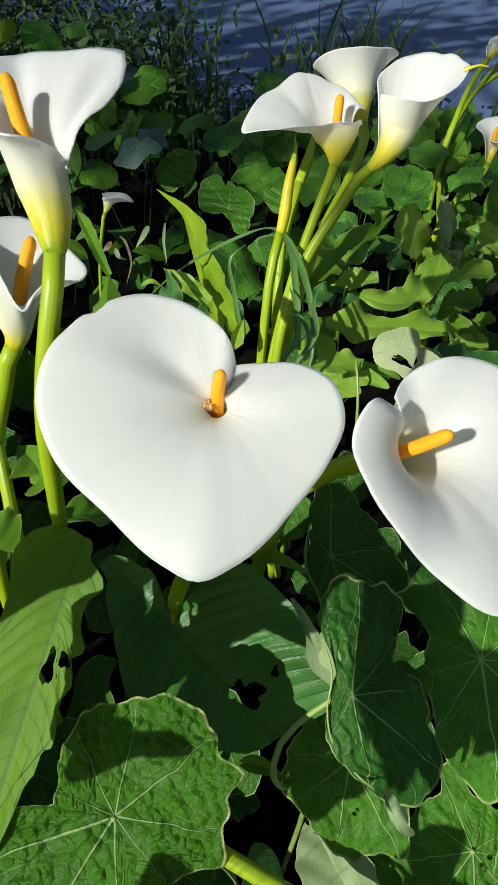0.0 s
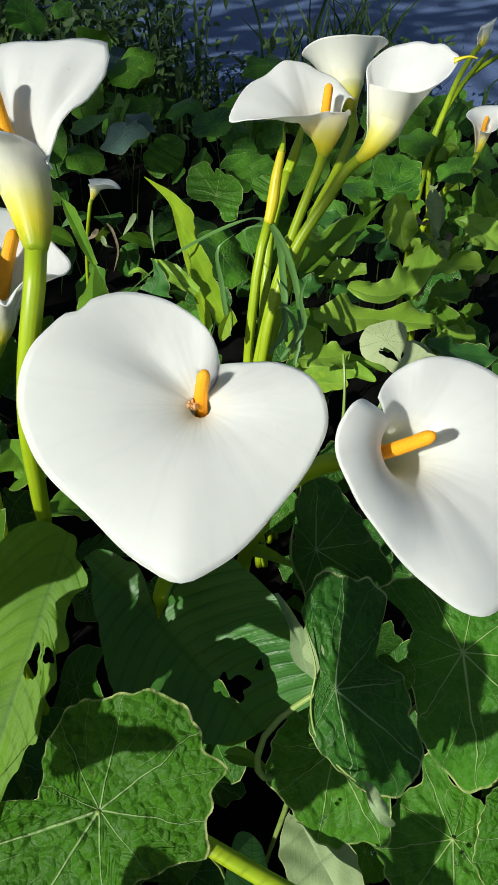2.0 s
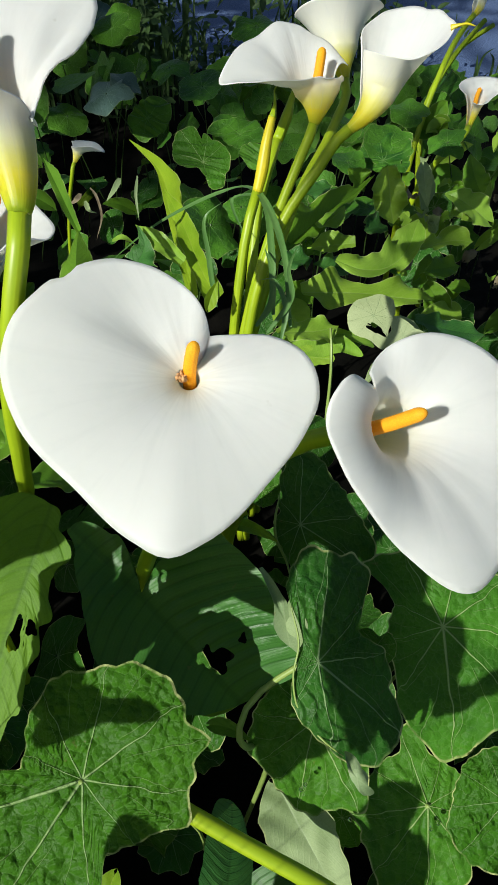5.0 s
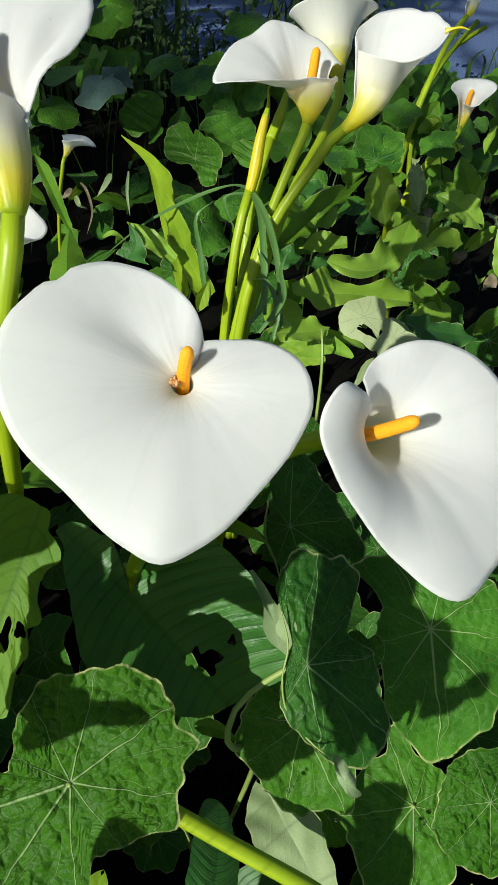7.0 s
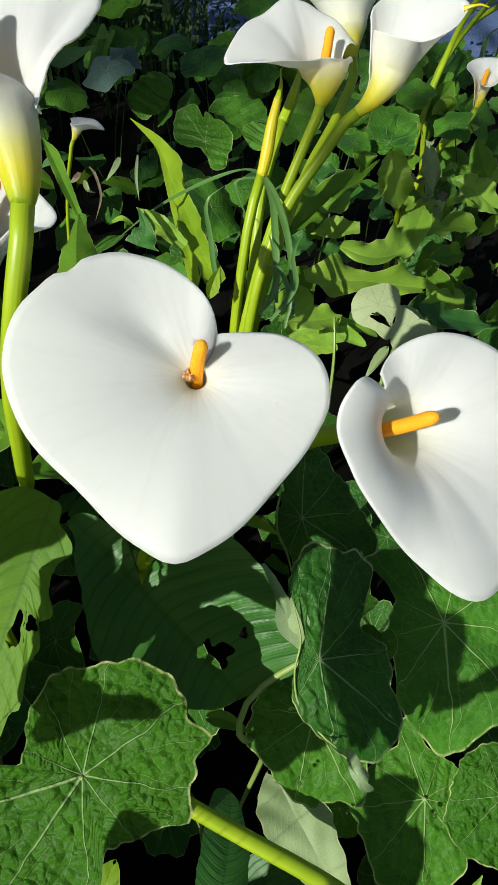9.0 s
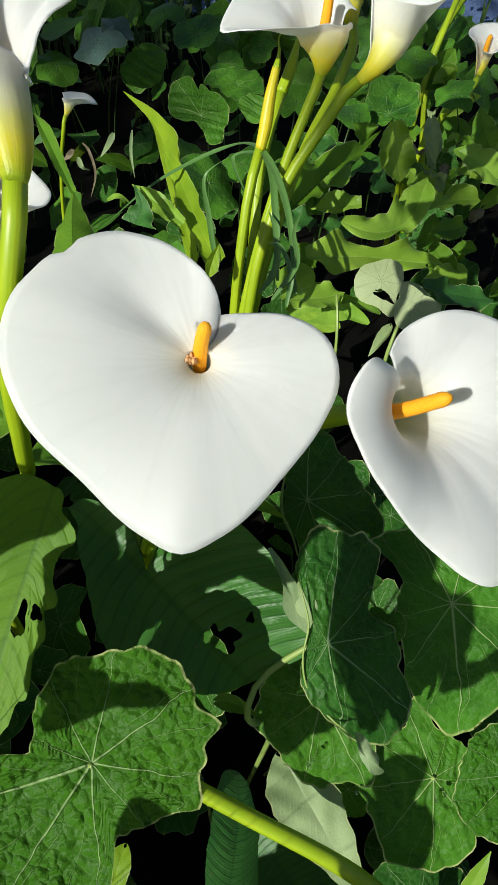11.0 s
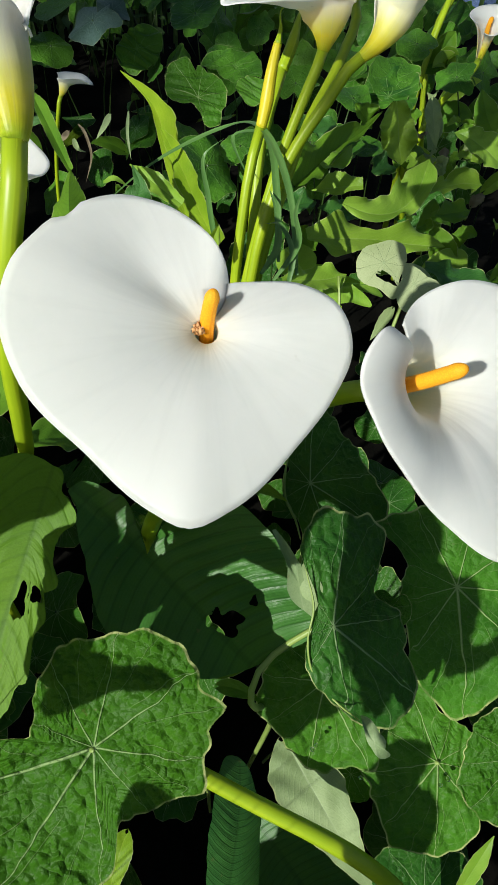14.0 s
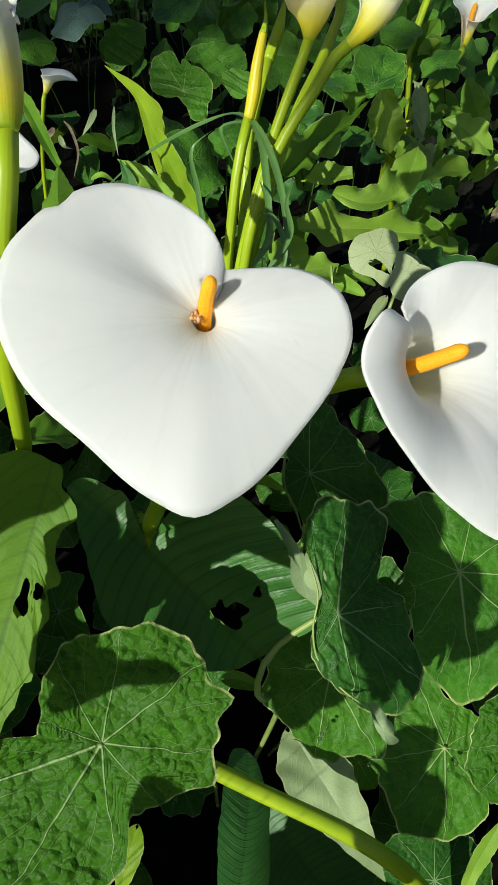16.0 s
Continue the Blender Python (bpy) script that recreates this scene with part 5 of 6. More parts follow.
calla_blade(clump, [(0.1711, 0.6391, 0.4785), (0.195, 0.6468, 0.4732), (0.2194, 0.6545, 0.4679)], [0.0005, 0.0188, 0.0005], [0.0005, 0.0184, 0.0005], (-0.199, -0.398, 0.896), fold=0.3, ruffle=0.306, waves=1.7, phase=5.0, mat=ARROW)
calla_blade(clump, [(0.0983, 0.7531, 0.5751), (0.1176, 0.7678, 0.5757), (0.1373, 0.7825, 0.5764)], [0.0005, 0.0204, 0.0005], [0.0005, 0.0199, 0.0005], (-0.199, -0.398, 0.896), fold=0.3, ruffle=0.306, waves=1.7, phase=6.0, mat=ARROW_SHADE_TONED)
calla_blade(clump, [(0.2562, 0.6803, 0.5194), (0.2812, 0.6912, 0.517), (0.3067, 0.7022, 0.5148)], [0.0005, 0.0191, 0.0005], [0.0005, 0.0187, 0.0005], (-0.199, -0.398, 0.896), fold=0.3, ruffle=0.306, waves=1.7, phase=7.0, mat=ARROW)
calla_blade(clump, [(0.0705, 0.6893, 0.5173), (0.0931, 0.7004, 0.515), (0.1162, 0.7115, 0.5127)], [0.0005, 0.0197, 0.0005], [0.0005, 0.0193, 0.0005], (-0.199, -0.398, 0.896), fold=0.3, ruffle=0.306, waves=1.7, phase=8.0, mat=ARROW_SHADE_TONED)

grass = thing("grass_tuft", (0.03, 0.62, 0.0), "arching grass blades growing through the calla clump", "grass")
for pts, w in (
    ([(0.0654, 0.4802, 0.5817), (0.0581, 0.5396, 0.6269), (0.0405, 0.6014, 0.6463), (-0.0075, 0.6992, 0.6027), (-0.0752, 0.6738, 0.5773), (-0.1326, 0.6206, 0.5524)], 0.0036),
    ([(0.0505, 0.5043, 0.5775), (0.0477, 0.5444, 0.6176), (0.0357, 0.6223, 0.6389), (0.009, 0.6578, 0.6178), (0.0248, 0.5894, 0.606)], 0.0036),
    ([(-0.0069, 0.5575, 0.5458), (-0.0167, 0.6147, 0.5747), (-0.0204, 0.6626, 0.5943), (-0.0006, 0.6555, 0.6155)], 0.003),
    ([(0.0324, 0.4802, 0.5817), (0.0462, 0.4958, 0.5972), (0.0462, 0.5172, 0.6186), (0.0403, 0.5505, 0.6236)], 0.0035),
    ([(0.0553, 0.4567, 0.5865), (0.0579, 0.4793, 0.609), (0.0473, 0.4943, 0.624), (0.0352, 0.5113, 0.6128)], 0.0028),
    ([(0.042, 0.4605, 0.5902), (0.0632, 0.483, 0.6128), (0.0627, 0.5191, 0.6206), (0.0733, 0.5525, 0.6257)], 0.0028)):
    mesh_part("blade", [blade(pts, w)], GRASS, grass)


rl = random.Random(11)
for bs, md, tp, hw, mt in (
    ((0.3002, 0.9339, 0.5404), (0.3005, 0.9046, 0.5252), (0.3098, 0.8884, 0.4949), 0.012, ARROW_PALE), ((0.3826, 0.8311, 0.5083), (0.3378, 0.8354, 0.5409), (0.3166, 0.8573, 0.5346), 0.022, ARROW_FRESH),
    ((0.3784, 0.8794, 0.5283), (0.3658, 0.8913, 0.5402), (0.3716, 0.9481, 0.5546), 0.020, ARROW)):
    arrow_leaf(clump, bs, md, tp, (-0.4397, -0.3454, 0.8291), hw, 0.35, 0.25, 3, 0.1, 0.2, 0.0, mt, 30, 9)

scraps = thing("nasturtium_plant", (0.34, 0.8, 0.0), "ragged small-leaved plant with dry and pale leaf scraps", "plant")
for i in range(60):
    bs = np.array((rl.uniform(0.27, 0.52), rl.uniform(0.82, 1.05), rl.uniform(0.36, 0.50)))
    le = rl.uniform(0.015, 0.04)
    a = rl.uniform(0, 6.28)
    tp = bs + np.array((math.cos(a) * le, math.sin(a) * le * 0.6, le * rl.uniform(-0.6, 0.8)))
    arrow_leaf(scraps, bs, (bs + tp) / 2 + np.array((0, 0, le * 0.3)), tp, (-0.45 + rl.gauss(0, 0.4), -0.5 + rl.gauss(0, 0.4), 0.7), le * rl.uniform(0.25, 0.5), rl.uniform(0, 0.6), 0.25, 2.5, 0.12, 0.2, 0.0,
        rl.choice((ARROW, ARROW, ARROW_FRESH, ARROW_PALE, DRY)), 14, 5, phase=rl.uniform(0, 6), nibble=0.08)
# ---- unseen leaves added beside the camera, cut to cast shadows on the front leaves ----
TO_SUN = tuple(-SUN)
shader = thing("calla_plant", (-0.25, -0.05, 0.0), "unseen calla leaves added beside the camera to shade the front leaves", "plant")
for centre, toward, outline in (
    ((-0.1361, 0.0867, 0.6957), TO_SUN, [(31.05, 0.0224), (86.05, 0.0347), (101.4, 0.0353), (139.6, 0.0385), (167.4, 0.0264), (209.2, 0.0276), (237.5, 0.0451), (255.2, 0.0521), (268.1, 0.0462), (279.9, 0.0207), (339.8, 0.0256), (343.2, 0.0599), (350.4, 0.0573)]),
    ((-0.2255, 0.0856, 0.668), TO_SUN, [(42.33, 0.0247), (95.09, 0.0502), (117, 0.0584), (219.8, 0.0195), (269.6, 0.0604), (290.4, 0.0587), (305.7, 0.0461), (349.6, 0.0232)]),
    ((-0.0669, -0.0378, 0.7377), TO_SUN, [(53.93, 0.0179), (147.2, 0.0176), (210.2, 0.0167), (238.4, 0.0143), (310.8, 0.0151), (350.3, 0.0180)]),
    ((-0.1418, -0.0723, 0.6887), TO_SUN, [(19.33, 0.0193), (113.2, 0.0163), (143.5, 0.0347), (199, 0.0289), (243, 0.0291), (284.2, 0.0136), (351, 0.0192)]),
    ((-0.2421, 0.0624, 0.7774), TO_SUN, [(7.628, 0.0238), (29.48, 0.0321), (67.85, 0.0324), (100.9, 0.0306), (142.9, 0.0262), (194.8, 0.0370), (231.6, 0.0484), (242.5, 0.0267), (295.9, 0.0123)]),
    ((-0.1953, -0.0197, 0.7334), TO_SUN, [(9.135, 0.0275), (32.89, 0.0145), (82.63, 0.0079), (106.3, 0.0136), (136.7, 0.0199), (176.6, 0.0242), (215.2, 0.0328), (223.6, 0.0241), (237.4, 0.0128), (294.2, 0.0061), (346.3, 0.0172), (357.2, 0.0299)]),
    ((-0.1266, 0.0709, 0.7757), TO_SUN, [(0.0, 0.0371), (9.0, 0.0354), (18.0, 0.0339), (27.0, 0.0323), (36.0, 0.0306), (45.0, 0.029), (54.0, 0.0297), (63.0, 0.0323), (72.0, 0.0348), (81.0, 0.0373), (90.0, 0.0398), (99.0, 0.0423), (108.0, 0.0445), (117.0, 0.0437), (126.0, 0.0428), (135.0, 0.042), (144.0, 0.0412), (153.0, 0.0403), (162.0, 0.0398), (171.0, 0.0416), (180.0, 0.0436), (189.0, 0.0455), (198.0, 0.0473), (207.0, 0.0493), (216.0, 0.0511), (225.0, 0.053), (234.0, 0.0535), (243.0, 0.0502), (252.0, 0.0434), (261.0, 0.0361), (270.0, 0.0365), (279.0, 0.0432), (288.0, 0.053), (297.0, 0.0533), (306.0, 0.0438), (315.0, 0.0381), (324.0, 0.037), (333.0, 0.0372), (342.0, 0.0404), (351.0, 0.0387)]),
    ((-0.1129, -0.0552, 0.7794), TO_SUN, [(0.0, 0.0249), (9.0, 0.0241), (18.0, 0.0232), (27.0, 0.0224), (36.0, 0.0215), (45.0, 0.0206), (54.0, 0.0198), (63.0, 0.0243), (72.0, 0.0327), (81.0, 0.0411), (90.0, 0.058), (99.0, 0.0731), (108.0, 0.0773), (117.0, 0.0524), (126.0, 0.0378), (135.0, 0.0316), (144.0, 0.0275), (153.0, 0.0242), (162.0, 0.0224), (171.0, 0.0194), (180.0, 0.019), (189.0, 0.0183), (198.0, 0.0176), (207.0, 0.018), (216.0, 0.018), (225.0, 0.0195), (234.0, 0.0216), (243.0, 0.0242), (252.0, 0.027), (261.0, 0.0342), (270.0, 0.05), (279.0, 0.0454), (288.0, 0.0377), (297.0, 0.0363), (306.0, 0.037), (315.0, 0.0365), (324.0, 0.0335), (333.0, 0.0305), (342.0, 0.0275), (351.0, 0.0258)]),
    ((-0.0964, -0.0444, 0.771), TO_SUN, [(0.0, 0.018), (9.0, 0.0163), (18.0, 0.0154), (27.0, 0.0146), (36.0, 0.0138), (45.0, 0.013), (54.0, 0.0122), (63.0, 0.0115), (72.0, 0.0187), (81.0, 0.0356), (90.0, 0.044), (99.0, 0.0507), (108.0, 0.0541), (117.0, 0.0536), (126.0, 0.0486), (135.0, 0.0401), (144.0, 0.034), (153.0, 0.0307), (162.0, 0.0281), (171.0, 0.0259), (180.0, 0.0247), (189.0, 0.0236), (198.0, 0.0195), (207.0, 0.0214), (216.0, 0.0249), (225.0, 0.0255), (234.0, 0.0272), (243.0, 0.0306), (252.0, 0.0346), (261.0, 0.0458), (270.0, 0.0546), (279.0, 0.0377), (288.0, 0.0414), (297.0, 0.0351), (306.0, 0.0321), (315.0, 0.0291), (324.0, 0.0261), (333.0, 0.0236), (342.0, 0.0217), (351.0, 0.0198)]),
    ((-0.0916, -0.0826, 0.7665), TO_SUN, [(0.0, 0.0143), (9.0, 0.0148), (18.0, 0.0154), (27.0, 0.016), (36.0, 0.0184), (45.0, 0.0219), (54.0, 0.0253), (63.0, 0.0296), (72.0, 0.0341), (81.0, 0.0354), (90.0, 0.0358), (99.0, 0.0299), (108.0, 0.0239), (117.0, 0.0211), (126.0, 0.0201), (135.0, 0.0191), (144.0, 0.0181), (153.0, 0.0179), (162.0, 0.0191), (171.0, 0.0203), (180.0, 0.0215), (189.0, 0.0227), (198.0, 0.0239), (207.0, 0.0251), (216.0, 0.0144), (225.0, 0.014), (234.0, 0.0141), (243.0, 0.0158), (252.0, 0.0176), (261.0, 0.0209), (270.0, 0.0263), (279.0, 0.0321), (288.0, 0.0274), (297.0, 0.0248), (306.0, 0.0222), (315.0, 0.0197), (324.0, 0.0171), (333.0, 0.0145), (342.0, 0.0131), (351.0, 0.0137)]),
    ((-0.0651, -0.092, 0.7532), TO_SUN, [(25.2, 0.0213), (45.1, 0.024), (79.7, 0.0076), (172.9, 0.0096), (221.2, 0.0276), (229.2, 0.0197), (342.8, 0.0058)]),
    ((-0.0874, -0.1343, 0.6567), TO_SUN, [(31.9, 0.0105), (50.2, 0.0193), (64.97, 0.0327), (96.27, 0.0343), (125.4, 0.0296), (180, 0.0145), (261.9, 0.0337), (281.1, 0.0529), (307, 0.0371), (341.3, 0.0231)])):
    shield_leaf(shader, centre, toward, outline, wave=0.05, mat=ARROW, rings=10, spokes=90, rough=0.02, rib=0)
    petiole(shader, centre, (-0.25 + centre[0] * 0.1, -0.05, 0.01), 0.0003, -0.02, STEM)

# ---- nasturtium leaves round the clump ----
rnd = random.Random(4)
middle = thing("nasturtium_plant", (0.2, 0.95, 0.0), "nasturtium plant with round leaves behind the calla clump", "plant")


def small_round(parent, centre, radius, normal, mat=None, stalk=True, rings=9, spokes=40):
    shield_leaf(parent, centre, normal, round_knots(rnd, radius, rnd.choice((5, 6, 7)), rnd.uniform(0.04, 0.12)), cup=rnd.uniform(-0.15, 0.12), ridge=(rnd.uniform(0, 360), rnd.uniform(-0.1, 0.45)) if rnd.random() < 0.5 else None, wave=rnd.uniform(0.04, 0.16), waves=rnd.choice((2, 3, 4)),
        mat=mat or FAR_ROUND, rings=rings, spokes=spokes, phase=rnd.uniform(0, 6), pucker=0.06)
    if stalk:
        c = np.array(centre)
        petiole(parent, c, (c[0] + rnd.uniform(-0.08, 0.08), c[1] + rnd.uniform(-0.02, 0.1), max(0.0, c[2] - rnd.uniform(0.25, 0.5))), 0.0014, rnd.uniform(-0.03, 0.03), PETIOLE, n=7, sides=5)


for c, r, n in (
    
    ((-0.0488, 1.375, 0.4863), 0.050, (-0.2074, -0.22, 0.9532)), ((-0.1187, 1.452, 0.493), 0.040, (-0.2074, -0.22, 0.9532)), ((0.0673, 1.686, 0.5151), 0.055, (-0.1054, -0.2236, 0.969)), ((0.2703, 1.053, 0.5177), 0.042, (0, -0.4741, 0.8805)),
    ((0.196, 0.9831, 0.5188), 0.030, (0.2074, -0.22, 0.9532)), ((0.39, 1.11, 0.5042), 0.034, (-0.318, -0.2998, 0.8994)), ((0.1433, 0.7932, 0.5411), 0.034, (-0.1054, -0.2236, 0.969)),
    ((0.1068, 0.9748, 0.5389), 0.032, (-0.1111, -0.3143, 0.9428)), ((0.0234, 0.8183, 0.5238), 0.028, (-0.318, -0.2998, 0.8994)), ((0.2188, 1.225, 0.4777), 0.040, (0, -0.3162, 0.9487)), ((0.3507, 1.248, 0.501), 0.04, (0, -0.2249, 0.9744))):
    small_round(middle, c, r, n, rings=14, spokes=60)
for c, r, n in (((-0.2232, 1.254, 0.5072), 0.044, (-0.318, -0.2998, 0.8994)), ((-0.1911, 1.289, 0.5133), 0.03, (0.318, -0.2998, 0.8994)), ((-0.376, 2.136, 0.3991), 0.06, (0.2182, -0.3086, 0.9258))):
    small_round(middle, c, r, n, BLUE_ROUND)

shield_leaf(middle, (-0.0373, 1.0694, 0.4723), (-0.1002, -0.4208, 0.9016), [(8.6, 0.0472), (40.0, 0.0467), (70.7, 0.0481), (91.1, 0.0596), (93.6, 0.0454), (106.3, 0.0721), (127.0, 0.0747), (150.2, 0.0634), (179.5, 0.0481), (201.8, 0.0356), (236.4, 0.0173), (277.9, 0.0316), (282.4, 0.0581), (297.8, 0.0679), (325.6, 0.0485)], mat=FRESH_ROUND, rings=22, spokes=110, rough=0.012, wave=0.05, pucker=0.08, pleat=(20, 0.03, 0.002))
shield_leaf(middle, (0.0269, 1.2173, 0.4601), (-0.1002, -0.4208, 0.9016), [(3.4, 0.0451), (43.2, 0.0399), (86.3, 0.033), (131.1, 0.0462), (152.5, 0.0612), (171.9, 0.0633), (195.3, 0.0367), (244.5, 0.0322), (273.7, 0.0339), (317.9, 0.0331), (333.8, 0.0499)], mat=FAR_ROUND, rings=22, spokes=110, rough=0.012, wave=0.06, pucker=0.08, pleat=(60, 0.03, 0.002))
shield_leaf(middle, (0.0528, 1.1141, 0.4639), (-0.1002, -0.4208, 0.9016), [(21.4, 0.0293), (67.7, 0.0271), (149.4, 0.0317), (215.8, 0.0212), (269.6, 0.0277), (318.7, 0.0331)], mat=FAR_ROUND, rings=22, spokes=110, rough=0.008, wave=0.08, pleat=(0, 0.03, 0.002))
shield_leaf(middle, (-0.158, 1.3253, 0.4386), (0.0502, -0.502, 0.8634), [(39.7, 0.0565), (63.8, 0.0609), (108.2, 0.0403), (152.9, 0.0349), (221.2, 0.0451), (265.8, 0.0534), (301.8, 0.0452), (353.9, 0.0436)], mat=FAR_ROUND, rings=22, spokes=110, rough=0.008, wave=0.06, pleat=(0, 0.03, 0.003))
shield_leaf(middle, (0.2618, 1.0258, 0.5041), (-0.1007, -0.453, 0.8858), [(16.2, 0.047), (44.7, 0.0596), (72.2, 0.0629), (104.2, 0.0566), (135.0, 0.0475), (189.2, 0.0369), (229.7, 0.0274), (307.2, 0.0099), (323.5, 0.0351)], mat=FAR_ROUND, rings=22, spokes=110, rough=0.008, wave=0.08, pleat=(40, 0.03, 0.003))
shield_leaf(middle, (0.1971, 1.0084, 0.5119), (-0.2028, -0.3549, 0.9126), [(0.1, 0.0208), (92.2, 0.0274), (126.1, 0.0301), (222.8, 0.0117), (278.2, 0.0312), (308.6, 0.0308)], mat=FRESH_ROUND, rings=22, spokes=110, rough=0.008, wave=0.06, pleat=(40, 0.02, 0.002))


def canopy(x, y):
    """Height of the leaf carpet."""
    h = 0.95 - 0.31 * y if x > -0.25 * y + 0.2 else 0.95 - 0.25 * y
    return max(0.06, min(0.50, h))


def carpet(name, label, base, count, x0, x1, y0, y1, size, deep=0.0, keep=None, mat=None):
    p = thing(name, base, label, "plant")
    n = tries = 0
    while n < count and tries < count * 8:
        tries += 1
        y = y0 + (y1 - y0) * rnd.random()
        x = rnd.uniform(x0, x1) * (0.5 + 0.5 * y / y1 if y1 > 1.2 else 1.0)
        if keep and not keep(x, y):
            continue
        z = canopy(x, y) - rnd.random() ** 2 * 0.16 - deep - rnd.uniform(0, 0.02)
        nor = unit((-0.35 + rnd.gauss(0, 0.6), -0.45 + rnd.gauss(0, 0.6), 0.8))
        small_round(p, (x, y, z), size * rnd.uniform(0.6, 1.25), nor, mat, stalk=rnd.random() < 0.35, rings=7, spokes=30)
        n += 1
    return p


def not_in_gap(x, y):
    return not (-0.42 < x < -0.12 and 0.75 < y < 1.25) and not (x > 0.26 and y < 1.2)


carpet("nasturtium_plant", "nasturtium plant spreading among the callas", (0.3, 1.1, 0.0), 70, -0.9, 0.9, 0.85, 1.5, 0.040, 0.02, not_in_gap)
carpet("nasturtium_plant", "nasturtium plant in half shade near the road", (0.0, 1.8, 0.0), 110, -1.3, 1.3, 1.4, 2.3, 0.046)
carpet("nasturtium_plant", "shaded nasturtium plant on the road verge", (0.0, 2.5, 0.0), 110, -1.6, 1.6, 2.2, 3.05, 0.050)
carpet("nasturtium_plant", "shaded nasturtium plant climbing the weedy verge", (-1.0, 2.7, 0.0), 90, -2.2, -0.35, 2.0, 3.2, 0.05, -0.12)
carpet("nasturtium_plant", "dark nasturtium leaves close to the soil", (0.1, 1.2, 0.0), 55, -0.9, 1.0, 0.7, 1.7, 0.045, 0.2, None, SMOOTH_ROUND)
carpet("nasturtium_plant", "low nasturtium plant under the front leaves", (0.1, 0.4, 0.0), 130, -0.6, 0.65, -0.1, 0.85, 0.045, 0.33, None, SMOOTH_ROUND)
# Two carpets out of view, added to keep low sun off the understory.
carpet("nasturtium_plant", "dense nasturtium plant beside the callas, added unseen to block low sun", (-0.7, 0.3, 0.0), 280, -1.5, -0.36, -0.5, 1.0, 0.06, 0.0, lambda x, y: x < -0.33 - 0.12 * max(y, 0))
carpet("nasturtium_plant", "dense nasturtium plant behind the camera, added unseen to block low sun", (-0.3, -0.5, 0.0), 280, -1.4, 0.6, -1.0, -0.08, 0.06, 0.02)

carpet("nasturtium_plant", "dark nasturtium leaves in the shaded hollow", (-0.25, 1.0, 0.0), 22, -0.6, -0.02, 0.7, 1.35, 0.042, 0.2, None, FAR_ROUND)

# ---- calla leaves further back ----
rear = thing("calla_plant", (0.45, 1.0, 0.0), "leafy calla plant with small folded leaves", "plant")
for i in range(26):
    y = rnd.uniform(0.75, 1.35)
    x = rnd.uniform(0.30, 0.62) * (0.6 + 0.5 * y)
    z = canopy(x, y) - rnd.uniform(0.0, 0.2)
    b = np.array((x, y, z - 0.03))
    a = rnd.uniform(0, 6.28)
    le = rnd.uniform(0.05, 0.09)
    t = b + np.array((math.cos(a) * le * 0.8, math.sin(a) * le * 0.6, le * rnd.uniform(-0.1, 0.9)))
    m = (b + t) / 2 + np.array((0, 0, le * 0.25))
    arrow_leaf(rear, b, m, t, unit((-0.3 + rnd.gauss(0, 0.3), -0.5 + rnd.gauss(0, 0.3), 0.7)), le * rnd.uniform(0.2, 0.38), rnd.uniform(0.1, 0.6), 0.12, 2.5, 0.12, 0.2, 0, rnd.choice((ARROW, ARROW, ARROW_FRESH)), 16, 6, phase=rnd.uniform(0, 6))
left_back = thing("calla_plant", (-0.3, 0.9, 0.0), "shaded calla plant with withered scraps at its foot", "plant")
for i in range(26):
    y = rnd.uniform(0.6, 1.3)
    x = rnd.uniform(-0.55, -0.08) * (0.6 + 0.5 * y)
    z = canopy(x, y) - rnd.uniform(0.10, 0.32)
    b = np.array((x, y, z))
    a = rnd.uniform(0, 6.28)
    le = rnd.uniform(0.05, 0.10)
    t = b + np.array((math.cos(a) * le, math.sin(a) * le, le * rnd.uniform(-0.4, 0.5)))
    m = (b + t) / 2 + np.array((0, 0, le * 0.25))
    arrow_leaf(left_back, b, m, t, unit((rnd.gauss(0, 0.4), -0.5 + rnd.gauss(0, 0.3), 0.7)), le * rnd.uniform(0.12, 0.3), rnd.uniform(0.1, 0.7), 0.15, 2.5, 0.1, 0.2, 0, rnd.choice((ARROW_SHADE_TONED, ARROW_SHADE_TONED, ARROW)), 14, 5, phase=rnd.uniform(0, 6))
for pts, w, mt in (
    ([(-0.1607, 0.9367, 0.5008), (-0.1662, 0.9159, 0.4941), (-0.1786, 0.902, 0.4803)], 0.005, ARROW_PALE), ([(-0.2098, 0.9442, 0.48), (-0.1966, 0.9177, 0.4818), (-0.1876, 0.8974, 0.4614), (-0.1988, 0.8878, 0.4236)], 0.0022, DRY),
    ([(-0.2244, 0.9377, 0.4735), (-0.2295, 0.9206, 0.4706), (-0.2446, 0.9248, 0.4605)], 0.005, DRY), ([(-0.2128, 0.9113, 0.4754), (-0.2035, 0.892, 0.4702), (-0.1948, 0.8986, 0.4627)], 0.004, ARROW_PALE),
    ([(-0.1365, 0.9591, 0.4949), (-0.1369, 0.9271, 0.477), (-0.1328, 0.9105, 0.4463)], 0.0025, ARROW_PALE), ([(-0.1662, 0.8434, 0.4499), (-0.149, 0.8388, 0.4595), (-0.1314, 0.8404, 0.4469)], 0.005, ARROW_FRESH)):
    mesh_part("leaf_scrap", [blade(pts, w, n=14)], mt, left_back)
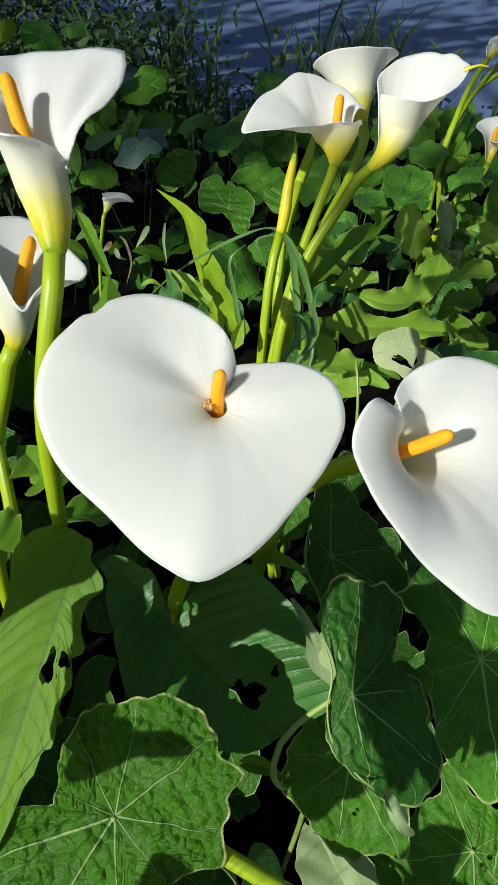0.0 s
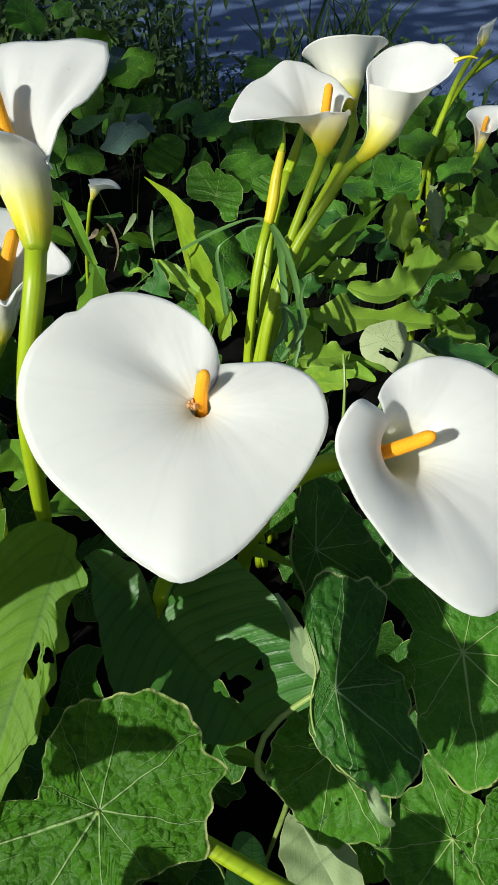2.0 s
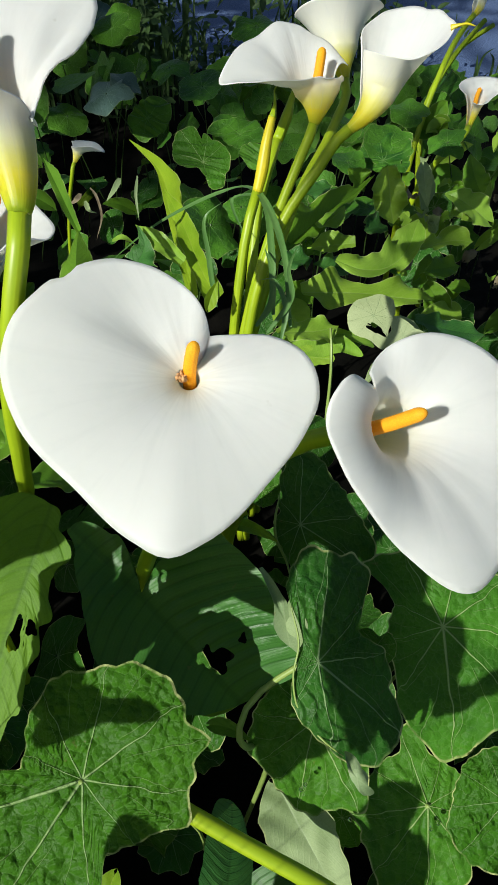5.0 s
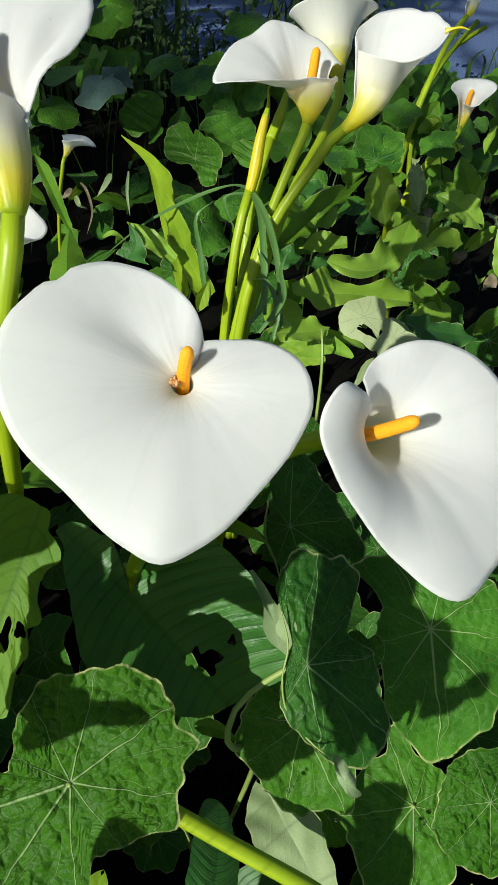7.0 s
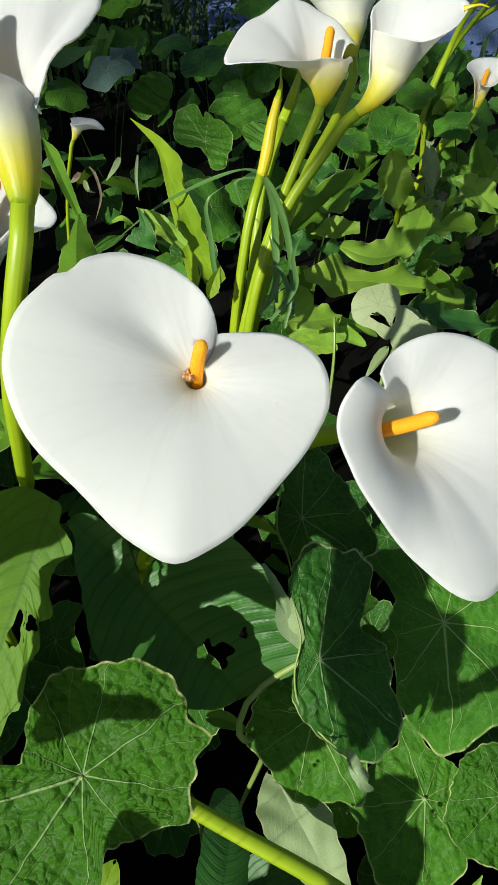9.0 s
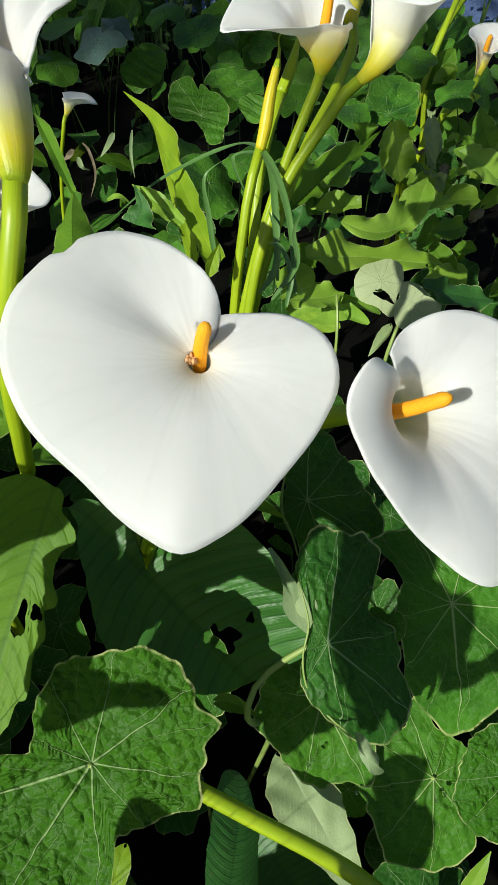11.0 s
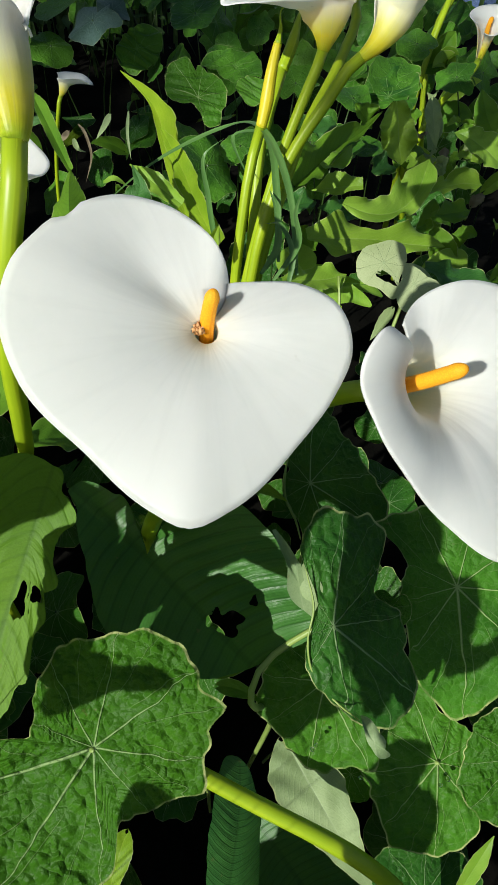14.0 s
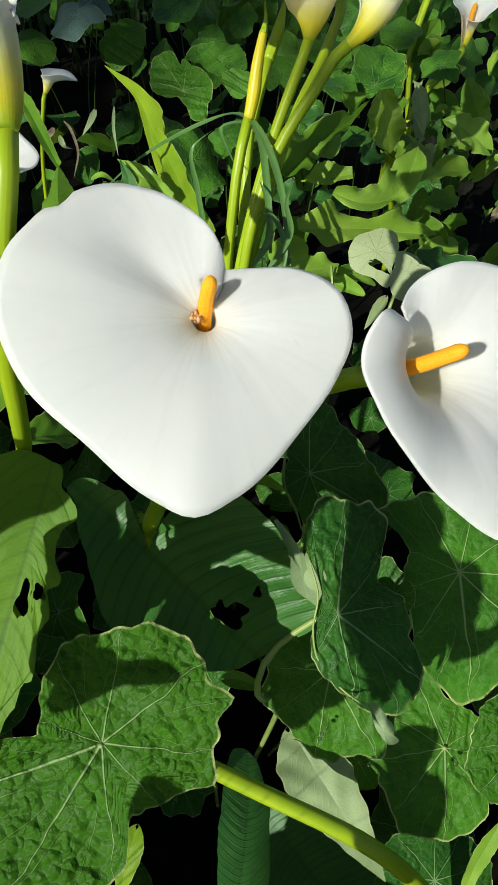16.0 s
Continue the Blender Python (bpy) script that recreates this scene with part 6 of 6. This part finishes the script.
for pts in ([(0.5288, 1.485, 0.5967), (0.4752, 1.44, 0.552), (0.4151, 1.356, 0.496), (0.42, 1.25, 0.02)], [(0.5677, 1.535, 0.5761), (0.5058, 1.505, 0.5455), (0.4496, 1.439, 0.5084), (0.5, 1.3, 0.02)]):
    mesh_part("stem", [tube(pts, [0.005, 0.006, 0.007], 20, 8)], STEM, rear)

# ---- weeds and dry grass on the verge ----
verge = thing("weeds", (0.2, 2.9, 0.0), "dark grass and dry weed stems standing against the road", "weeds", kind="stuff")
pieces = []
for cx, cy, n, h in ((0.40, 2.85, 70, 0.56), (0.28, 2.85, 10, 0.5), (-0.36, 2.8, 20, 0.42), (-0.15, 2.9, 14, 0.30), (-1.0, 2.6, 40, 0.6), (-0.7, 3.0, 50, 0.55), (1.2, 2.9, 20, 0.25), (-0.8, 2.2, 26, 0.4), (-0.35, 2.55, 40, 0.6)):
    for i in range(n):
        b = np.array((cx + rnd.gauss(0, 0.12), cy + rnd.gauss(0, 0.12), 0.0))
        hh = h * rnd.uniform(0.5, 1.1)
        d = np.array((rnd.gauss(0, 0.22), rnd.gauss(0, 0.2), 0)) * hh
        pieces.append(blade([b, b + d * 0.25 + np.array((0, 0, hh * 0.6)), b + d + np.array((0, 0, hh * rnd.uniform(0.75, 1.0)))], rnd.uniform(0.004, 0.009), (d[0] + 0.1, -1, 0.3), 8))
mesh_part("blades", pieces, WEED, verge)
pieces = []
for cx, cy, n, zz in ((0.40, 2.75, 420, 0.3), (-0.95, 2.9, 1500, 0.62), (-0.65, 2.6, 700, 0.45), (-0.2, 2.6, 140, 0.22), (0.15, 2.7, 60, 0.25), (-0.9, 2.0, 200, 0.4), (-0.40, 2.5, 500, 0.5), (-0.6, 3.0, 500, 0.6)):
    for i in range(n):
        c = np.array((cx + rnd.gauss(0, 0.2), cy + rnd.gauss(0, 0.15), max(0.02, zz * rnd.random() ** 0.6)))
        e = np.array((rnd.gauss(0, 1), rnd.gauss(0, 1), rnd.gauss(0, 0.8)))
        e = unit(e) * rnd.uniform(0.02, 0.055)
        pieces.append(blade([c, c + e * 0.5 + np.array((0, 0, 0.004)), c + e], rnd.uniform(0.006, 0.014), (0.1, -0.5, 1), 4))
mesh_part("weed_leaves", pieces, WEED, verge)

# ---- the tree whose shade falls on the road ----
tree = thing("tree", (-5.6, -1.2, 0.0), "leafy roadside tree that casts dappled shade", "tree")
mesh_part("trunk", [tube([(-5.6, -1.2, -0.1), (-5.5, -1.2, 1.6), (-5.4, -1.1, 3.4), (-5.2, -1.0, 5.2)], [0.26, 0.2, 0.16, 0.08], 20, 14)], BARK, tree)
limbs, leaves = [], []


def edge(x):
    """Where the crown's shade ends on the ground."""
    return 1.8 if x > 0.8 else 1.95 if x > 0.36 else 1.7 if x > 0.0 else 1.05


for i in range(16):
    a = i * 2.4
    s = np.array((-5.45, -1.15, 2.8 + 0.15 * i))
    e = np.array((-5.2 + math.cos(a) * rnd.uniform(1.5, 3.6), -0.9 + math.sin(a) * rnd.uniform(1.2, 2.6), 4.6 + rnd.uniform(0, 2.6)))
    limbs.append(tube([s, (s + e) / 2 + np.array((0, 0, 0.3)), e], [0.07, 0.045, 0.015], 10, 7))
for i in range(165):
    a, q = rnd.uniform(0, 6.28), rnd.random() ** 0.5
    cc = np.array((-5.0 + math.cos(a) * q * 4.6, -1.1 + math.sin(a) * q * 3.6, 5.6 + rnd.uniform(-1, 1) * 1.5 * (1 - q * 0.6)))
    if cc[1] + 1.08 * cc[2] < edge(cc[0] + 1.05 * cc[2]):
        continue
    for j in range(34):
        c = cc + np.array([rnd.gauss(0, 0.23) for _ in range(3)])
        e = unit([rnd.gauss(0, 1) for _ in range(3)]) * rnd.uniform(0.10, 0.2)
        leaves.append(blade([c, c + e * 0.5 + np.array((0, 0, 0.01)), c + e], rnd.uniform(0.04, 0.07), (0.2, -0.3, 1), 4))
mesh_part("limbs", limbs, BARK, tree)
mesh_part("crown", leaves, CROWN, tree)

# ---- specks and water drops ----
debris = thing("petal_debris", (-0.0202, 0.2005, 0.7743), "brown withered specks lying in the flower throat", "debris")
pieces = []
for i in range(46):
    c = np.array((-0.0176, 0.2000, 0.7732)) + np.array((rnd.gauss(0, 0.0013), rnd.gauss(0, 0.0011), rnd.gauss(0, 0.0010)))
    e = unit([rnd.gauss(0, 1) for _ in range(3)]) * 0.0011
    pieces.append(tube([c - e, c + unit([rnd.gauss(0, 1) for _ in range(3)]) * 0.0006, c + e], [0.0004, 0.0008, 0.0004], 8, 9))
mesh_part("specks", pieces, DEBRIS, debris)


def drop(place, r):
    """A bead of water."""
    o = thing("water_drop", place, "clear round water drop resting on a leaf", "water drop", "water drops on the leaves")
    pts, uv, n = [], [], 9
    a = np.linspace(0, 2 * math.pi, 15)
    for i in range(n):
        b = math.pi * i / (n - 1)
        pts.append(np.array(place) + r * np.stack([math.sin(b) * np.cos(a), math.sin(b) * np.sin(a), np.full(15, 0.75 * math.cos(b))], 1))
        uv.append(np.stack([a, np.full(15, b)], 1))
    mesh_part("bead", [(np.concatenate(pts), [f[::-1] for f in grid_faces(n, 15)], np.concatenate(uv))], DROP, o)


for place, r in (((0.0447, 0.1738, 0.5892), 0.0016), ((0.0571, 0.1022, 0.4979), 0.0015), ((0.0596, 0.1045, 0.5001), 0.0013), ((0.0908, 0.0879, 0.4793), 0.0013), ((0.152, 0.0865, 0.4737), 0.0018), ((0.1473, 0.0834, 0.4706), 0.0015), ((0.0229, 0.1719, 0.5704), 0.001)):
    drop(place, r)
